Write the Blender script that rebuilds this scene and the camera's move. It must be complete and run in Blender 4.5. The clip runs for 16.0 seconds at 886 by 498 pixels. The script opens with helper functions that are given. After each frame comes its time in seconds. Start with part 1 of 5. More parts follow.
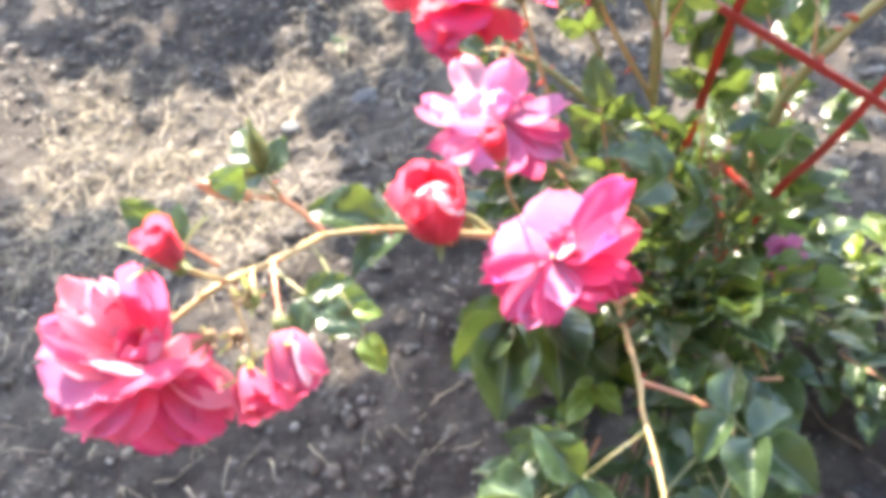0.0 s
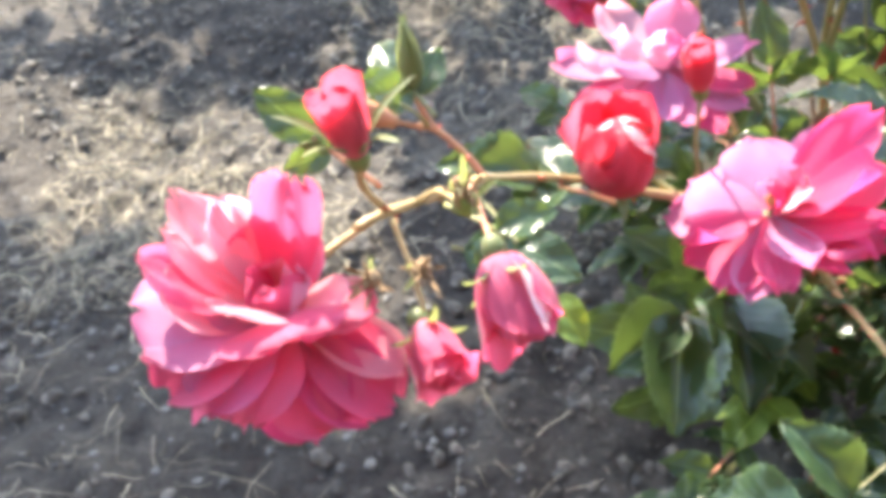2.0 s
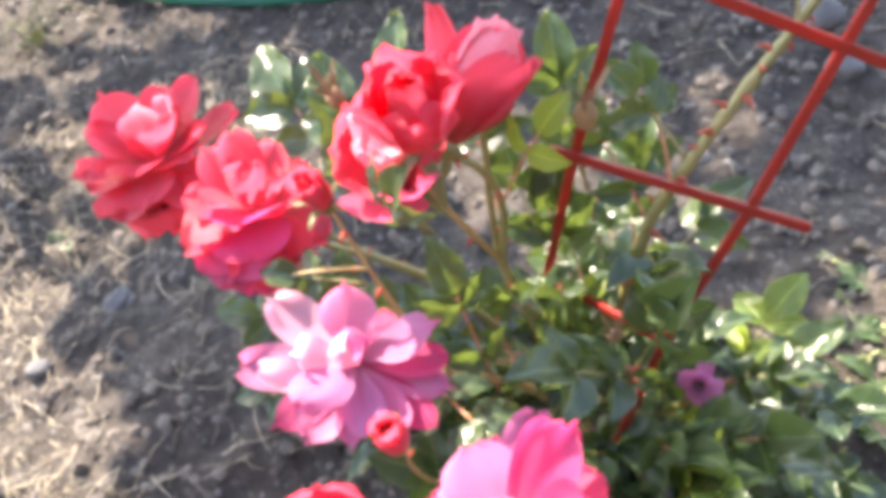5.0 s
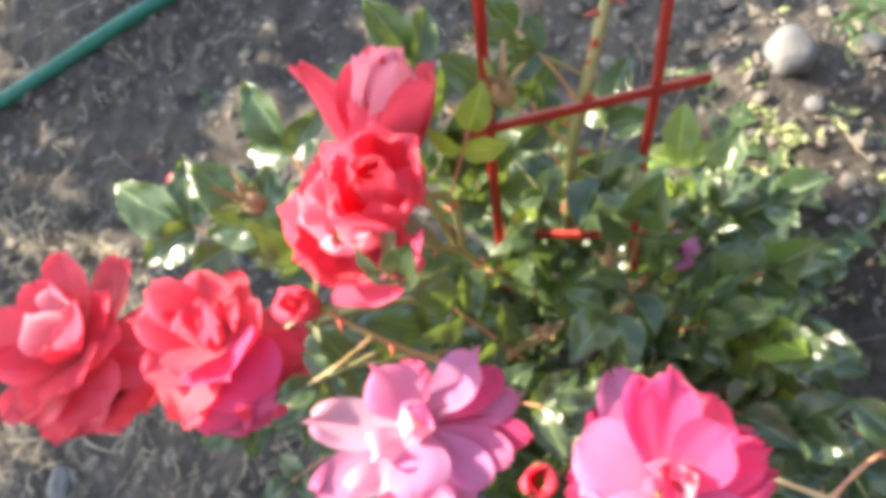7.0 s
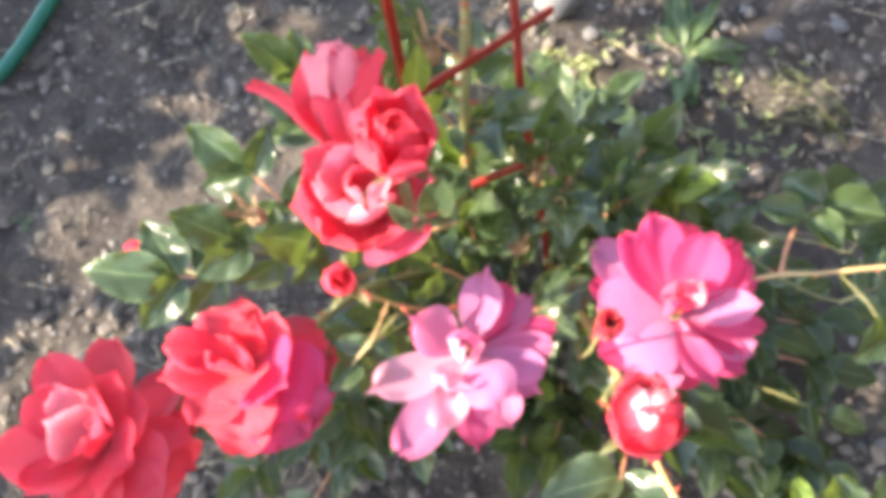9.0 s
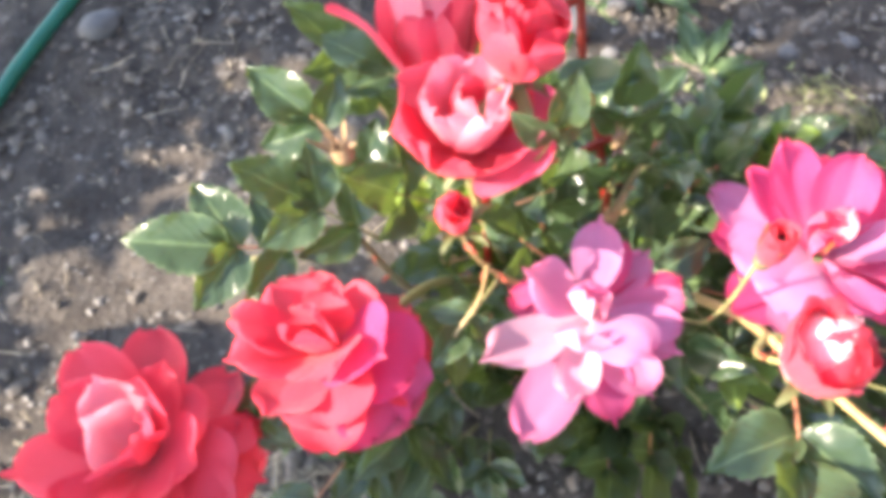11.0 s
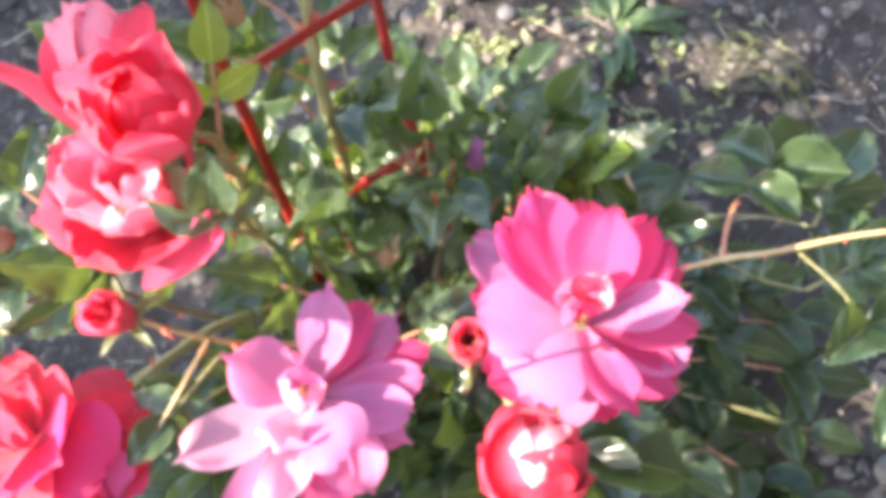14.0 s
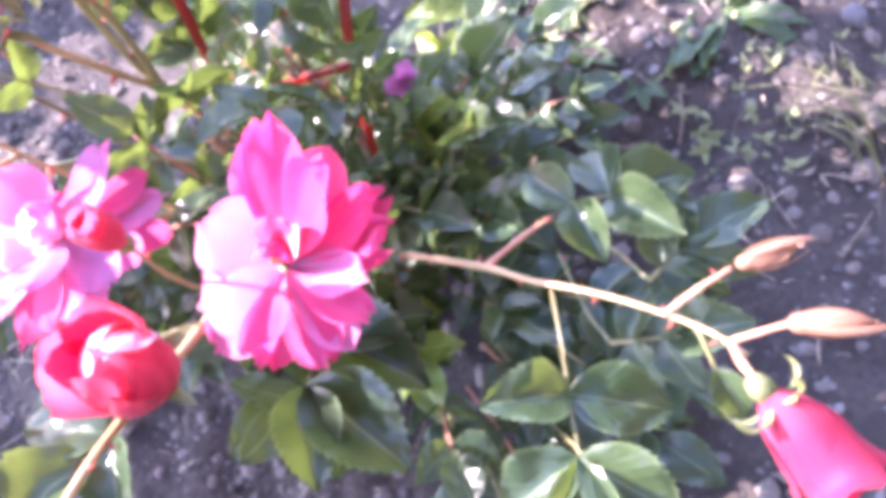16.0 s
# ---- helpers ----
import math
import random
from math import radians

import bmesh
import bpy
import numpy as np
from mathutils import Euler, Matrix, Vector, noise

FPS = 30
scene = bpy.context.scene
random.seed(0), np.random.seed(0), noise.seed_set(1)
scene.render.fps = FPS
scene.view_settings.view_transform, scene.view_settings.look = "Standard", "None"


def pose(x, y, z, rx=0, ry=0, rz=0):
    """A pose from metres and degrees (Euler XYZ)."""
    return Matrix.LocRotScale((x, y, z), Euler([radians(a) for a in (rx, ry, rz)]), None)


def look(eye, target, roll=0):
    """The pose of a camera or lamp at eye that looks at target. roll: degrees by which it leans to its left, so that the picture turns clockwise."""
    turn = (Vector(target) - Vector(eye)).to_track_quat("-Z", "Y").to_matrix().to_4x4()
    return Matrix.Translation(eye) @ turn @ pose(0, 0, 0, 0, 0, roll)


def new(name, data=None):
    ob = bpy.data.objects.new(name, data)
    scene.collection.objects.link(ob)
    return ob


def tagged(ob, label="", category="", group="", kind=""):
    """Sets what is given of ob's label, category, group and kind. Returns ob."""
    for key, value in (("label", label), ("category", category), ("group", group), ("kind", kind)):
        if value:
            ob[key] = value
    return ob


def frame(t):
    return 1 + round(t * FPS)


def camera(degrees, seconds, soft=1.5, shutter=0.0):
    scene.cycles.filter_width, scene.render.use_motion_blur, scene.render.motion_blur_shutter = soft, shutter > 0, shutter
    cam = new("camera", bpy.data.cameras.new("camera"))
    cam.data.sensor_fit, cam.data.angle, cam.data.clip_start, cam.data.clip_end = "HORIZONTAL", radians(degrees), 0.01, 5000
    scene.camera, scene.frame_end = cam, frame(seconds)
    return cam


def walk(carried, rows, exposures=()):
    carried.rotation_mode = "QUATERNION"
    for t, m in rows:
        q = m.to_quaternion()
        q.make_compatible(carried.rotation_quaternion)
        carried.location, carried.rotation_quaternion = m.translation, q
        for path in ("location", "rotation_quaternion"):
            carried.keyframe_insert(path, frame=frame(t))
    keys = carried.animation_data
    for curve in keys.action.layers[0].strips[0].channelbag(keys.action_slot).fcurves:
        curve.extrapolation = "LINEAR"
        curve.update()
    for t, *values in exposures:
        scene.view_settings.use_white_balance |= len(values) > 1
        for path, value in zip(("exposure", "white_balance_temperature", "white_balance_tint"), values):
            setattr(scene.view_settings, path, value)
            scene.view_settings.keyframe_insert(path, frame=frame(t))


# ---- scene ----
cam = camera(55.2, 16.0, soft=6.0)
PATH = [
    (0, (0.0692, 0.0724, 0.6349), (0.015, 0.3987, 0.26), -13.45),
    (0.5, (0.0329, 0.0697, 0.5925), (0.0066, 0.4022, 0.22), -14.26),
    (1, (0.0064, 0.0698, 0.5409), (-0.0216, 0.4263, 0.1914), -10.78),
    (1.5, (-0.0279, 0.0885, 0.5292), (-0.0654, 0.4524, 0.1883), -10.48),
    (2, (-0.0379, 0.1014, 0.53), (-0.0769, 0.4621, 0.186), -10.61),
    (2.5, (-0.0182, 0.1118, 0.5114), (-0.0225, 0.4755, 0.1684), -7.63),
    (3, (0.0052, 0.164, 0.4998), (0.0141, 0.5222, 0.1511), -9.27),
    (3.5, (0.0238, 0.1935, 0.5172), (0.0484, 0.5635, 0.1818), -10.17),
    (4, (0.0423, 0.2178, 0.5163), (0.0808, 0.5866, 0.1809), -10.53),
    (4.5, (0.051, 0.2412, 0.5467), (0.1204, 0.5784, 0.1841), -8.16),
    (5, (0.0415, 0.244, 0.6259), (0.1318, 0.5581, 0.2475), -13.09),
    (5.2, (0.051, 0.2515, 0.6389), (0.145, 0.5635, 0.2597), -13.26),
    (7.3, (0.0029, 0.3898, 0.6702), (0.1415, 0.579, 0.2287), -33.84),
    (7.5, (-0.0091, 0.4184, 0.6705), (0.1545, 0.5736, 0.2242), -27.28),
    (8, (-0.0456, 0.4221, 0.6879), (0.1405, 0.5255, 0.2355), -19.96),
    (8.5, (-0.0587, 0.4071, 0.7175), (0.1448, 0.4996, 0.2703), -19.47),
    (9, (-0.0925, 0.4335, 0.7205), (0.1177, 0.5153, 0.2742), -20.64),
    (9.5, (-0.1208, 0.4948, 0.6342), (0.1281, 0.556, 0.2049), -17.75),
    (9.7, (-0.1181, 0.5015, 0.6178), (0.1474, 0.5578, 0.198), -16.00),
    (11.8, (-0.1535, 0.5444, 0.6335), (0.1326, 0.5704, 0.2243), -10.12),
    (12, (-0.1406, 0.5255, 0.6327), (0.1423, 0.5365, 0.2206), -8.87),
    (12.5, (-0.1007, 0.4939, 0.6342), (0.1829, 0.502, 0.2225), -10.41),
    (13, (-0.0727, 0.4807, 0.6324), (0.2135, 0.5079, 0.2233), -13.26),
    (13.5, (-0.0492, 0.4651, 0.6229), (0.2181, 0.5173, 0.2036), -19.08),
    (14, (-0.0558, 0.3768, 0.598), (0.1743, 0.4608, 0.1621), -24.62),
    (14.5, (-0.0465, 0.271, 0.6249), (0.1373, 0.384, 0.1738), -29.49),
    (15, (-0.0453, 0.166, 0.6296), (0.127, 0.3355, 0.1919), -37.24),
    (15.5, (-0.0296, 0.1697, 0.5925), (0.1446, 0.3677, 0.1677), -32.97),
    (16, (0.0045, 0.1715, 0.5345), (0.1601, 0.399, 0.1173), -33.73),
]
EXPOSURE = [(0.0, 3.47, 7150, 13), (1.0, 3.46, 7000, 12), (2.0, 3.12, 6900, 8), (3.0, 3.30, 7250, 9), (5.2, 3.08, 7300, 18), (7.3, 2.98, 7600, 10), (9.5, 3.02, 7500, 15), (13.0, 3.06, 7000, 15), (14.0, 3.16, 7000, 18), (14.6, 3.38, 6400, 31), (16.0, 3.74, 6050, 48)]
walk(cam, [(t, look(eye, target, roll)) for t, eye, target, roll in PATH], EXPOSURE)

# ---------------------------------------------------------------- light
SUN_AZ = Vector((-0.25, 0.95, 0.0)).normalized()
SUN_EL = radians(36)
sky_world = bpy.data.worlds.new("sky")
scene.world = sky_world
sky_world.use_nodes = True
wn = sky_world.node_tree
wn.nodes.clear()
sky = wn.nodes.new("ShaderNodeTexSky")
sky.sky_type = "NISHITA"
sky.sun_disc = False
sky.sun_elevation = SUN_EL
sky.sun_rotation = math.atan2(SUN_AZ.x, SUN_AZ.y)
bg = wn.nodes.new("ShaderNodeBackground")
bg.inputs["Strength"].default_value = 0.15
wo = wn.nodes.new("ShaderNodeOutputWorld")
wn.links.new(sky.outputs[0], bg.inputs[0])
wn.links.new(bg.outputs[0], wo.inputs[0])
sun_data = bpy.data.lights.new("sun", "SUN")
sun_data.energy = 3.3
sun_data.angle = radians(0.5)
sun_data.color = (1.0, 0.93, 0.82)
sun = new("sun", sun_data)
sun_dir = SUN_AZ * math.cos(SUN_EL) + Vector((0, 0, math.sin(SUN_EL)))
sun.matrix_basis = look(sun_dir * 20, (0, 0, 0))


# ---------------------------------------------------------------- materials
def shader(name):
    m = bpy.data.materials.new(name)
    m.use_nodes = True
    nt = m.node_tree
    nt.nodes.clear()
    out = nt.nodes.new("ShaderNodeOutputMaterial")
    return m, nt, out


def node(nt, kind, **values):
    n = nt.nodes.new(kind)
    for key, value in values.items():
        n.inputs[key].default_value = value
    return n


def ramp(nt, source, stops):
    r = nt.nodes.new("ShaderNodeValToRGB")
    els = r.color_ramp.elements
    while len(els) < len(stops):
        els.new(0.5)
    for e, (at, c) in zip(els, stops):
        e.position, e.color = at, (*c, 1)
    nt.links.new(source, r.inputs[0])
    return r


def blend(nt, fac, a, b, mode="MIX"):
    m = nt.nodes.new("ShaderNodeMix")
    m.data_type, m.blend_type = "RGBA", mode
    for value, slot in ((fac, 0), (a, 6), (b, 7)):
        if isinstance(value, (int, float)):
            m.inputs[slot].default_value = value
        elif isinstance(value, tuple):
            m.inputs[slot].default_value = (*value, 1)
        else:
            nt.links.new(value, m.inputs[slot])
    return m.outputs[2]


def relief(nt, height, strength, distance):
    b = node(nt, "ShaderNodeBump", Strength=strength, Distance=distance)
    nt.links.new(height, b.inputs["Height"])
    return b.outputs[0]


def texture(nt, coords, scale, detail=4.0, rough=0.6):
    n = node(nt, "ShaderNodeTexNoise", Scale=scale, Detail=detail, Roughness=rough)
    nt.links.new(coords, n.inputs["Vector"])
    return n.outputs[0]


def petal_material(name, base, mid, edge, glow):
    """Petal: paler at its foot, deeper at the rim, fine veins, light shines through it."""
    m, nt, out = shader(name)
    uv = nt.nodes.new("ShaderNodeUVMap")
    sep = nt.nodes.new("ShaderNodeSeparateXYZ")
    nt.links.new(uv.outputs[0], sep.inputs[0])
    along = ramp(nt, sep.outputs[1], [(0.0, base), (0.45, mid), (0.86, mid), (1.0, edge)])
    info = nt.nodes.new("ShaderNodeObjectInfo")
    co = nt.nodes.new("ShaderNodeTexCoord")
    blotch = texture(nt, co.outputs["Object"], 85.0)
    shade = ramp(nt, blotch, [(0.3, tuple(0.80 * c for c in mid)), (0.7, tuple(min(1, 1.15 * c + 0.02) for c in mid))])
    col = blend(nt, 0.35, along.outputs[0], shade.outputs[0])
    deep = blend(nt, info.outputs["Random"], edge, base)
    col = blend(nt, 0.16, col, deep)
    st = nt.nodes.new("ShaderNodeMapping")
    st.inputs["Scale"].default_value = (40, 3, 1)
    nt.links.new(uv.outputs[0], st.inputs[0])
    veins = texture(nt, st.outputs[0], 1.0, 2.0)
    streak = ramp(nt, veins, [(0.42, (0, 0, 0)), (0.75, (0.14, 0.14, 0.14))])
    col = blend(nt, streak.outputs[0], col, base)
    p = node(nt, "ShaderNodeBsdfPrincipled", Roughness=0.5)
    p.inputs["Specular IOR Level"].default_value = 0.3
    p.inputs["Sheen Weight"].default_value = 0.2
    nt.links.new(col, p.inputs["Base Color"])
    nt.links.new(relief(nt, blend(nt, 0.4, veins, blotch), 0.5, 0.0014), p.inputs["Normal"])
    tr = nt.nodes.new("ShaderNodeBsdfTranslucent")
    tint = blend(nt, 0.65, col, glow)
    nt.links.new(tint, tr.inputs[0])
    mix = node(nt, "ShaderNodeMixShader", Fac=0.6)
    nt.links.new(p.outputs[0], mix.inputs[1])
    nt.links.new(tr.outputs[0], mix.inputs[2])
    nt.links.new(mix.outputs[0], out.inputs[0])
    return m


def leaf_material(name, dark, light, glow, rough=0.21):
    """Leaf: side veins in relief, uneven green, a waxy gloss, light shines through."""
    m, nt, out = shader(name)
    uv = nt.nodes.new("ShaderNodeUVMap")
    sep = nt.nodes.new("ShaderNodeSeparateXYZ")
    nt.links.new(uv.outputs[0], sep.inputs[0])
    side = nt.nodes.new("ShaderNodeMath")
    side.operation = "ABSOLUTE"
    nt.links.new(sep.outputs[0], side.inputs[0])
    slant = node(nt, "ShaderNodeMath")
    slant.operation = "MULTIPLY_ADD"
    nt.links.new(side.outputs[0], slant.inputs[0])
    slant.inputs[1].default_value = -0.35
    nt.links.new(sep.outputs[1], slant.inputs[2])
    wave = nt.nodes.new("ShaderNodeMath")
    wave.operation = "SINE"
    k = nt.nodes.new("ShaderNodeMath")
    k.operation = "MULTIPLY"
    k.inputs[1].default_value = 55.0
    nt.links.new(slant.outputs[0], k.inputs[0])
    nt.links.new(k.outputs[0], wave.inputs[0])
    vein = ramp(nt, wave.outputs[0], [(0.0, (0, 0, 0)), (1.0, (1, 1, 1))])
    rib = ramp(nt, side.outputs[0], [(0.0, (1, 1, 1)), (0.06, (0, 0, 0))])
    info = nt.nodes.new("ShaderNodeObjectInfo")
    co = nt.nodes.new("ShaderNodeTexCoord")
    n1 = texture(nt, co.outputs["Object"], 3.0)
    col = blend(nt, info.outputs["Random"], dark, light)
    col = blend(nt, n1, col, dark)
    col = blend(nt, rib.outputs[0], col, tuple(min(1, c * 2.2 + 0.02) for c in light))
    # edge coloured paler, painting the light that catches leaf margins
    rim = ramp(nt, side.outputs[0], [(0.86, (0, 0, 0)), (1.0, (0.5, 0.5, 0.5))])
    col = blend(nt, rim.outputs[0], col, tuple(min(1, c * 1.9 + 0.03) for c in light))
    h = blend(nt, 0.5, vein.outputs[0], n1)
    p = node(nt, "ShaderNodeBsdfPrincipled", Roughness=rough)
    p.inputs["Specular IOR Level"].default_value = 0.48
    nt.links.new(col, p.inputs["Base Color"])
    nt.links.new(relief(nt, h, 0.24, 0.0014), p.inputs["Normal"])
    tr = nt.nodes.new("ShaderNodeBsdfTranslucent")
    nt.links.new(blend(nt, 0.75, col, glow), tr.inputs[0])
    mix = node(nt, "ShaderNodeMixShader", Fac=0.36)
    nt.links.new(p.outputs[0], mix.inputs[1])
    nt.links.new(tr.outputs[0], mix.inputs[2])
    nt.links.new(mix.outputs[0], out.inputs[0])
    return m


def plain_material(name, a, b, scale, rough=0.7, bump=0.4, depth=0.002, island=0.0, glow=None, spec=0.4, fine=6.0):
    m, nt, out = shader(name)
    co = nt.nodes.new("ShaderNodeTexCoord")
    n1 = texture(nt, co.outputs["Object"], scale)
    n2 = texture(nt, co.outputs["Object"], scale * fine, 3.0)
    col = blend(nt, ramp(nt, n1, [(0.3, (0, 0, 0)), (0.7, (1, 1, 1))]).outputs[0], a, b)
    col = blend(nt, 0.35, col, blend(nt, n2, a, b))
    if island:
        geo = nt.nodes.new("ShaderNodeNewGeometry")
        info = nt.nodes.new("ShaderNodeObjectInfo")
        add = nt.nodes.new("ShaderNodeMath")
        add.operation = "ADD"
        nt.links.new(geo.outputs["Random Per Island"], add.inputs[0])
        nt.links.new(info.outputs["Random"], add.inputs[1])
        half = nt.nodes.new("ShaderNodeMath")
        half.operation = "FRACT"
        nt.links.new(add.outputs[0], half.inputs[0])
        tone = ramp(nt, half.outputs[0], [(0.0, tuple(0.55 * c for c in a)), (0.6, b), (1.0, tuple(min(1, 1.5 * c) for c in b))])
        col = blend(nt, island, col, tone.outputs[0])
    p = node(nt, "ShaderNodeBsdfPrincipled", Roughness=rough)
    p.inputs["Specular IOR Level"].default_value = spec
    nt.links.new(col, p.inputs["Base Color"])
    nt.links.new(relief(nt, n2, bump, depth), p.inputs["Normal"])
    if glow:
        tr = nt.nodes.new("ShaderNodeBsdfTranslucent")
        tr.inputs[0].default_value = (*glow, 1)
        mix = node(nt, "ShaderNodeMixShader", Fac=0.4)
        nt.links.new(p.outputs[0], mix.inputs[1])
        nt.links.new(tr.outputs[0], mix.inputs[2])
        nt.links.new(mix.outputs[0], out.inputs[0])
    else:
        nt.links.new(p.outputs[0], out.inputs[0])
    return m


def soil_material():
    m, nt, out = shader("soil")
    co = nt.nodes.new("ShaderNodeTexCoord")
    big = texture(nt, co.outputs["Object"], 4.0, 5.0)
    mid = texture(nt, co.outputs["Object"], 38.0, 6.0, 0.7)
    fine = texture(nt, co.outputs["Object"], 210.0, 6.0, 0.75)
    crumbs = node(nt, "ShaderNodeTexVoronoi", Scale=120.0)
    nt.links.new(co.outputs["Object"], crumbs.inputs["Vector"])
    col = blend(nt, ramp(nt, big, [(0.35, (0, 0, 0)), (0.65, (1, 1, 1))]).outputs[0], (0.034, 0.028, 0.024), (0.072, 0.062, 0.053))
    col = blend(nt, ramp(nt, mid, [(0.4, (0, 0, 0)), (0.7, (1, 1, 1))]).outputs[0], col, (0.115, 0.100, 0.084))
    col = blend(nt, ramp(nt, fine, [(0.3, (1, 1, 1)), (0.6, (0, 0, 0))]).outputs[0], col, (0.045, 0.038, 0.033))
    h = blend(nt, 0.4, fine, crumbs.outputs["Distance"])
    h = blend(nt, 0.4, h, mid)
    p = node(nt, "ShaderNodeBsdfPrincipled", Roughness=0.92)
    p.inputs["Specular IOR Level"].default_value = 0.25
    nt.links.new(col, p.inputs["Base Color"])
    nt.links.new(relief(nt, h, 1.0, 0.012), p.inputs["Normal"])
    nt.links.new(p.outputs[0], out.inputs[0])
    return m


def plastic_material(name, a, b, glow, rough):
    """Clear-dyed plastic with scuffs."""
    m, nt, out = shader(name)
    co = nt.nodes.new("ShaderNodeTexCoord")
    n1 = texture(nt, co.outputs["Object"], 30.0)
    n2 = texture(nt, co.outputs["Object"], 260.0)
    p = node(nt, "ShaderNodeBsdfPrincipled", Roughness=rough)
    nt.links.new(blend(nt, n1, a, b), p.inputs["Base Color"])
    r = ramp(nt, n2, [(0.3, (rough,) * 3), (0.7, (rough + 0.25,) * 3)])
    nt.links.new(r.outputs[0], p.inputs["Roughness"])
    nt.links.new(relief(nt, n2, 0.15, 0.0008), p.inputs["Normal"])
    tr = nt.nodes.new("ShaderNodeBsdfTranslucent")
    tr.inputs[0].default_value = (*glow, 1)
    mix = node(nt, "ShaderNodeMixShader", Fac=0.4)
    nt.links.new(p.outputs[0], mix.inputs[1])
    nt.links.new(tr.outputs[0], mix.inputs[2])
    nt.links.new(mix.outputs[0], out.inputs[0])
    return m


PETAL_RED = petal_material("petal_red", (0.76, 0.28, 0.32), (0.68, 0.055, 0.115), (0.66, 0.022, 0.058), (0.90, 0.085, 0.145))
PETAL_PINK = petal_material("petal_pink", (0.68, 0.28, 0.44), (0.56, 0.048, 0.19), (0.64, 0.015, 0.085), (0.86, 0.060, 0.23))
PETAL_SOFT = petal_material("petal_soft", (0.74, 0.34, 0.45), (0.62, 0.095, 0.225), (0.64, 0.040, 0.125), (0.90, 0.115, 0.25))
PETAL_PALE = petal_material("petal_pale", (0.70, 0.45, 0.58), (0.54, 0.165, 0.33), (0.58, 0.060, 0.19), (0.78, 0.17, 0.37))
PETAL_LILAC = petal_material("petal_lilac", (0.62, 0.40, 0.56), (0.50, 0.20, 0.40), (0.56, 0.060, 0.18), (0.70, 0.19, 0.42))
# whitish petal colour, partly faded pink, partly sunlight painted in
PETAL_WHITE_LIT = petal_material("petal_white_lit", (0.76, 0.60, 0.66), (0.66, 0.40, 0.50), (0.60, 0.17, 0.34), (0.82, 0.37, 0.50))
PETAL_DEEP = petal_material("petal_deep", (0.58, 0.15, 0.22), (0.46, 0.025, 0.085), (0.46, 0.010, 0.045), (0.80, 0.045, 0.125))
# pale pink of inner petals, lightened further to paint sun on them
PETAL_BLUSH_LIT = petal_material("petal_blush_lit", (0.78, 0.40, 0.46), (0.76, 0.33, 0.41), (0.72, 0.20, 0.28), (0.90, 0.27, 0.35))
# near-white petal colour that paints in a patch of sunlight
PETAL_SUNLIT = petal_material("petal_sunlit", (0.76, 0.30, 0.34), (0.84, 0.72, 0.76), (0.74, 0.16, 0.22), (0.90, 0.55, 0.60))
LEAF = leaf_material("rose_leaf", (0.030, 0.056, 0.030), (0.074, 0.112, 0.044), (0.16, 0.230, 0.035))
LEAF_YOUNG = leaf_material("young_leaf", (0.10, 0.17, 0.03), (0.20, 0.26, 0.04), (0.45, 0.52, 0.05), 0.35)
SPRIG = leaf_material("sprig_leaf", (0.055, 0.075, 0.03), (0.10, 0.115, 0.045), (0.19, 0.22, 0.06), 0.5)
LEAF_WEED = leaf_material("weed_leaf", (0.050, 0.090, 0.036), (0.090, 0.140, 0.052), (0.16, 0.26, 0.06), 0.45)
SEPAL = plain_material("sepal", (0.10, 0.14, 0.055), (0.20, 0.20, 0.095), 60.0, 0.5, 0.3, 0.001, glow=(0.27, 0.30, 0.10))
STEM = plain_material("green_stem", (0.15, 0.16, 0.058), (0.27, 0.235, 0.10), 45.0, 0.42, 0.3, 0.001)
STEM_TAN = plain_material("tan_stem", (0.31, 0.20, 0.085), (0.42, 0.32, 0.15), 45.0, 0.45, 0.35, 0.001)
STEM_RED = plain_material("reddish_stem", (0.42, 0.13, 0.09), (0.46, 0.27, 0.13), 60.0, 0.42, 0.3, 0.001)
THORN = plain_material("thorn", (0.34, 0.07, 0.05), (0.44, 0.15, 0.09), 90.0, 0.4, 0.2, 0.0005, glow=(0.75, 0.16, 0.08))
WOOD = plain_material("woody_cane", (0.13, 0.095, 0.06), (0.24, 0.19, 0.10), 70.0, 0.7, 0.8, 0.002)
BUD_TAN = plain_material("tan_bud", (0.25, 0.11, 0.07), (0.34, 0.21, 0.12), 80.0, 0.55, 0.4, 0.001, glow=(0.42, 0.24, 0.13))
WOOD_STAIN = plain_material("stained_wood", (0.035, 0.026, 0.020), (0.065, 0.048, 0.036), 6.0, 0.75, 0.5, 0.003, island=0.4)
WITHERED = plain_material("withered", (0.16, 0.095, 0.05), (0.29, 0.19, 0.10), 150.0, 0.85, 0.5, 0.001)
DRY = plain_material("dry_plant", (0.34, 0.23, 0.12), (0.52, 0.40, 0.24), 80.0, 0.8, 0.4, 0.001, island=0.5, glow=(0.5, 0.34, 0.16))
STRAW = plain_material("straw", (0.20, 0.165, 0.11), (0.42, 0.36, 0.26), 50.0, 0.8, 0.4, 0.001, island=0.7)
STONE = plain_material("stone", (0.070, 0.069, 0.070), (0.112, 0.110, 0.110), 25.0, 0.8, 0.7, 0.002, island=0.2)
PEBBLE = plain_material("pebble", (0.062, 0.057, 0.052), (0.140, 0.130, 0.118), 40.0, 0.85, 0.6, 0.002, island=0.75)
CLOD = plain_material("clod", (0.08, 0.068, 0.057), (0.17, 0.148, 0.125), 90.0, 0.95, 0.9, 0.003, island=0.3)
STAMEN = plain_material("stamen", (0.55, 0.36, 0.10), (0.66, 0.48, 0.18), 200.0, 0.6, 0.3, 0.0005)
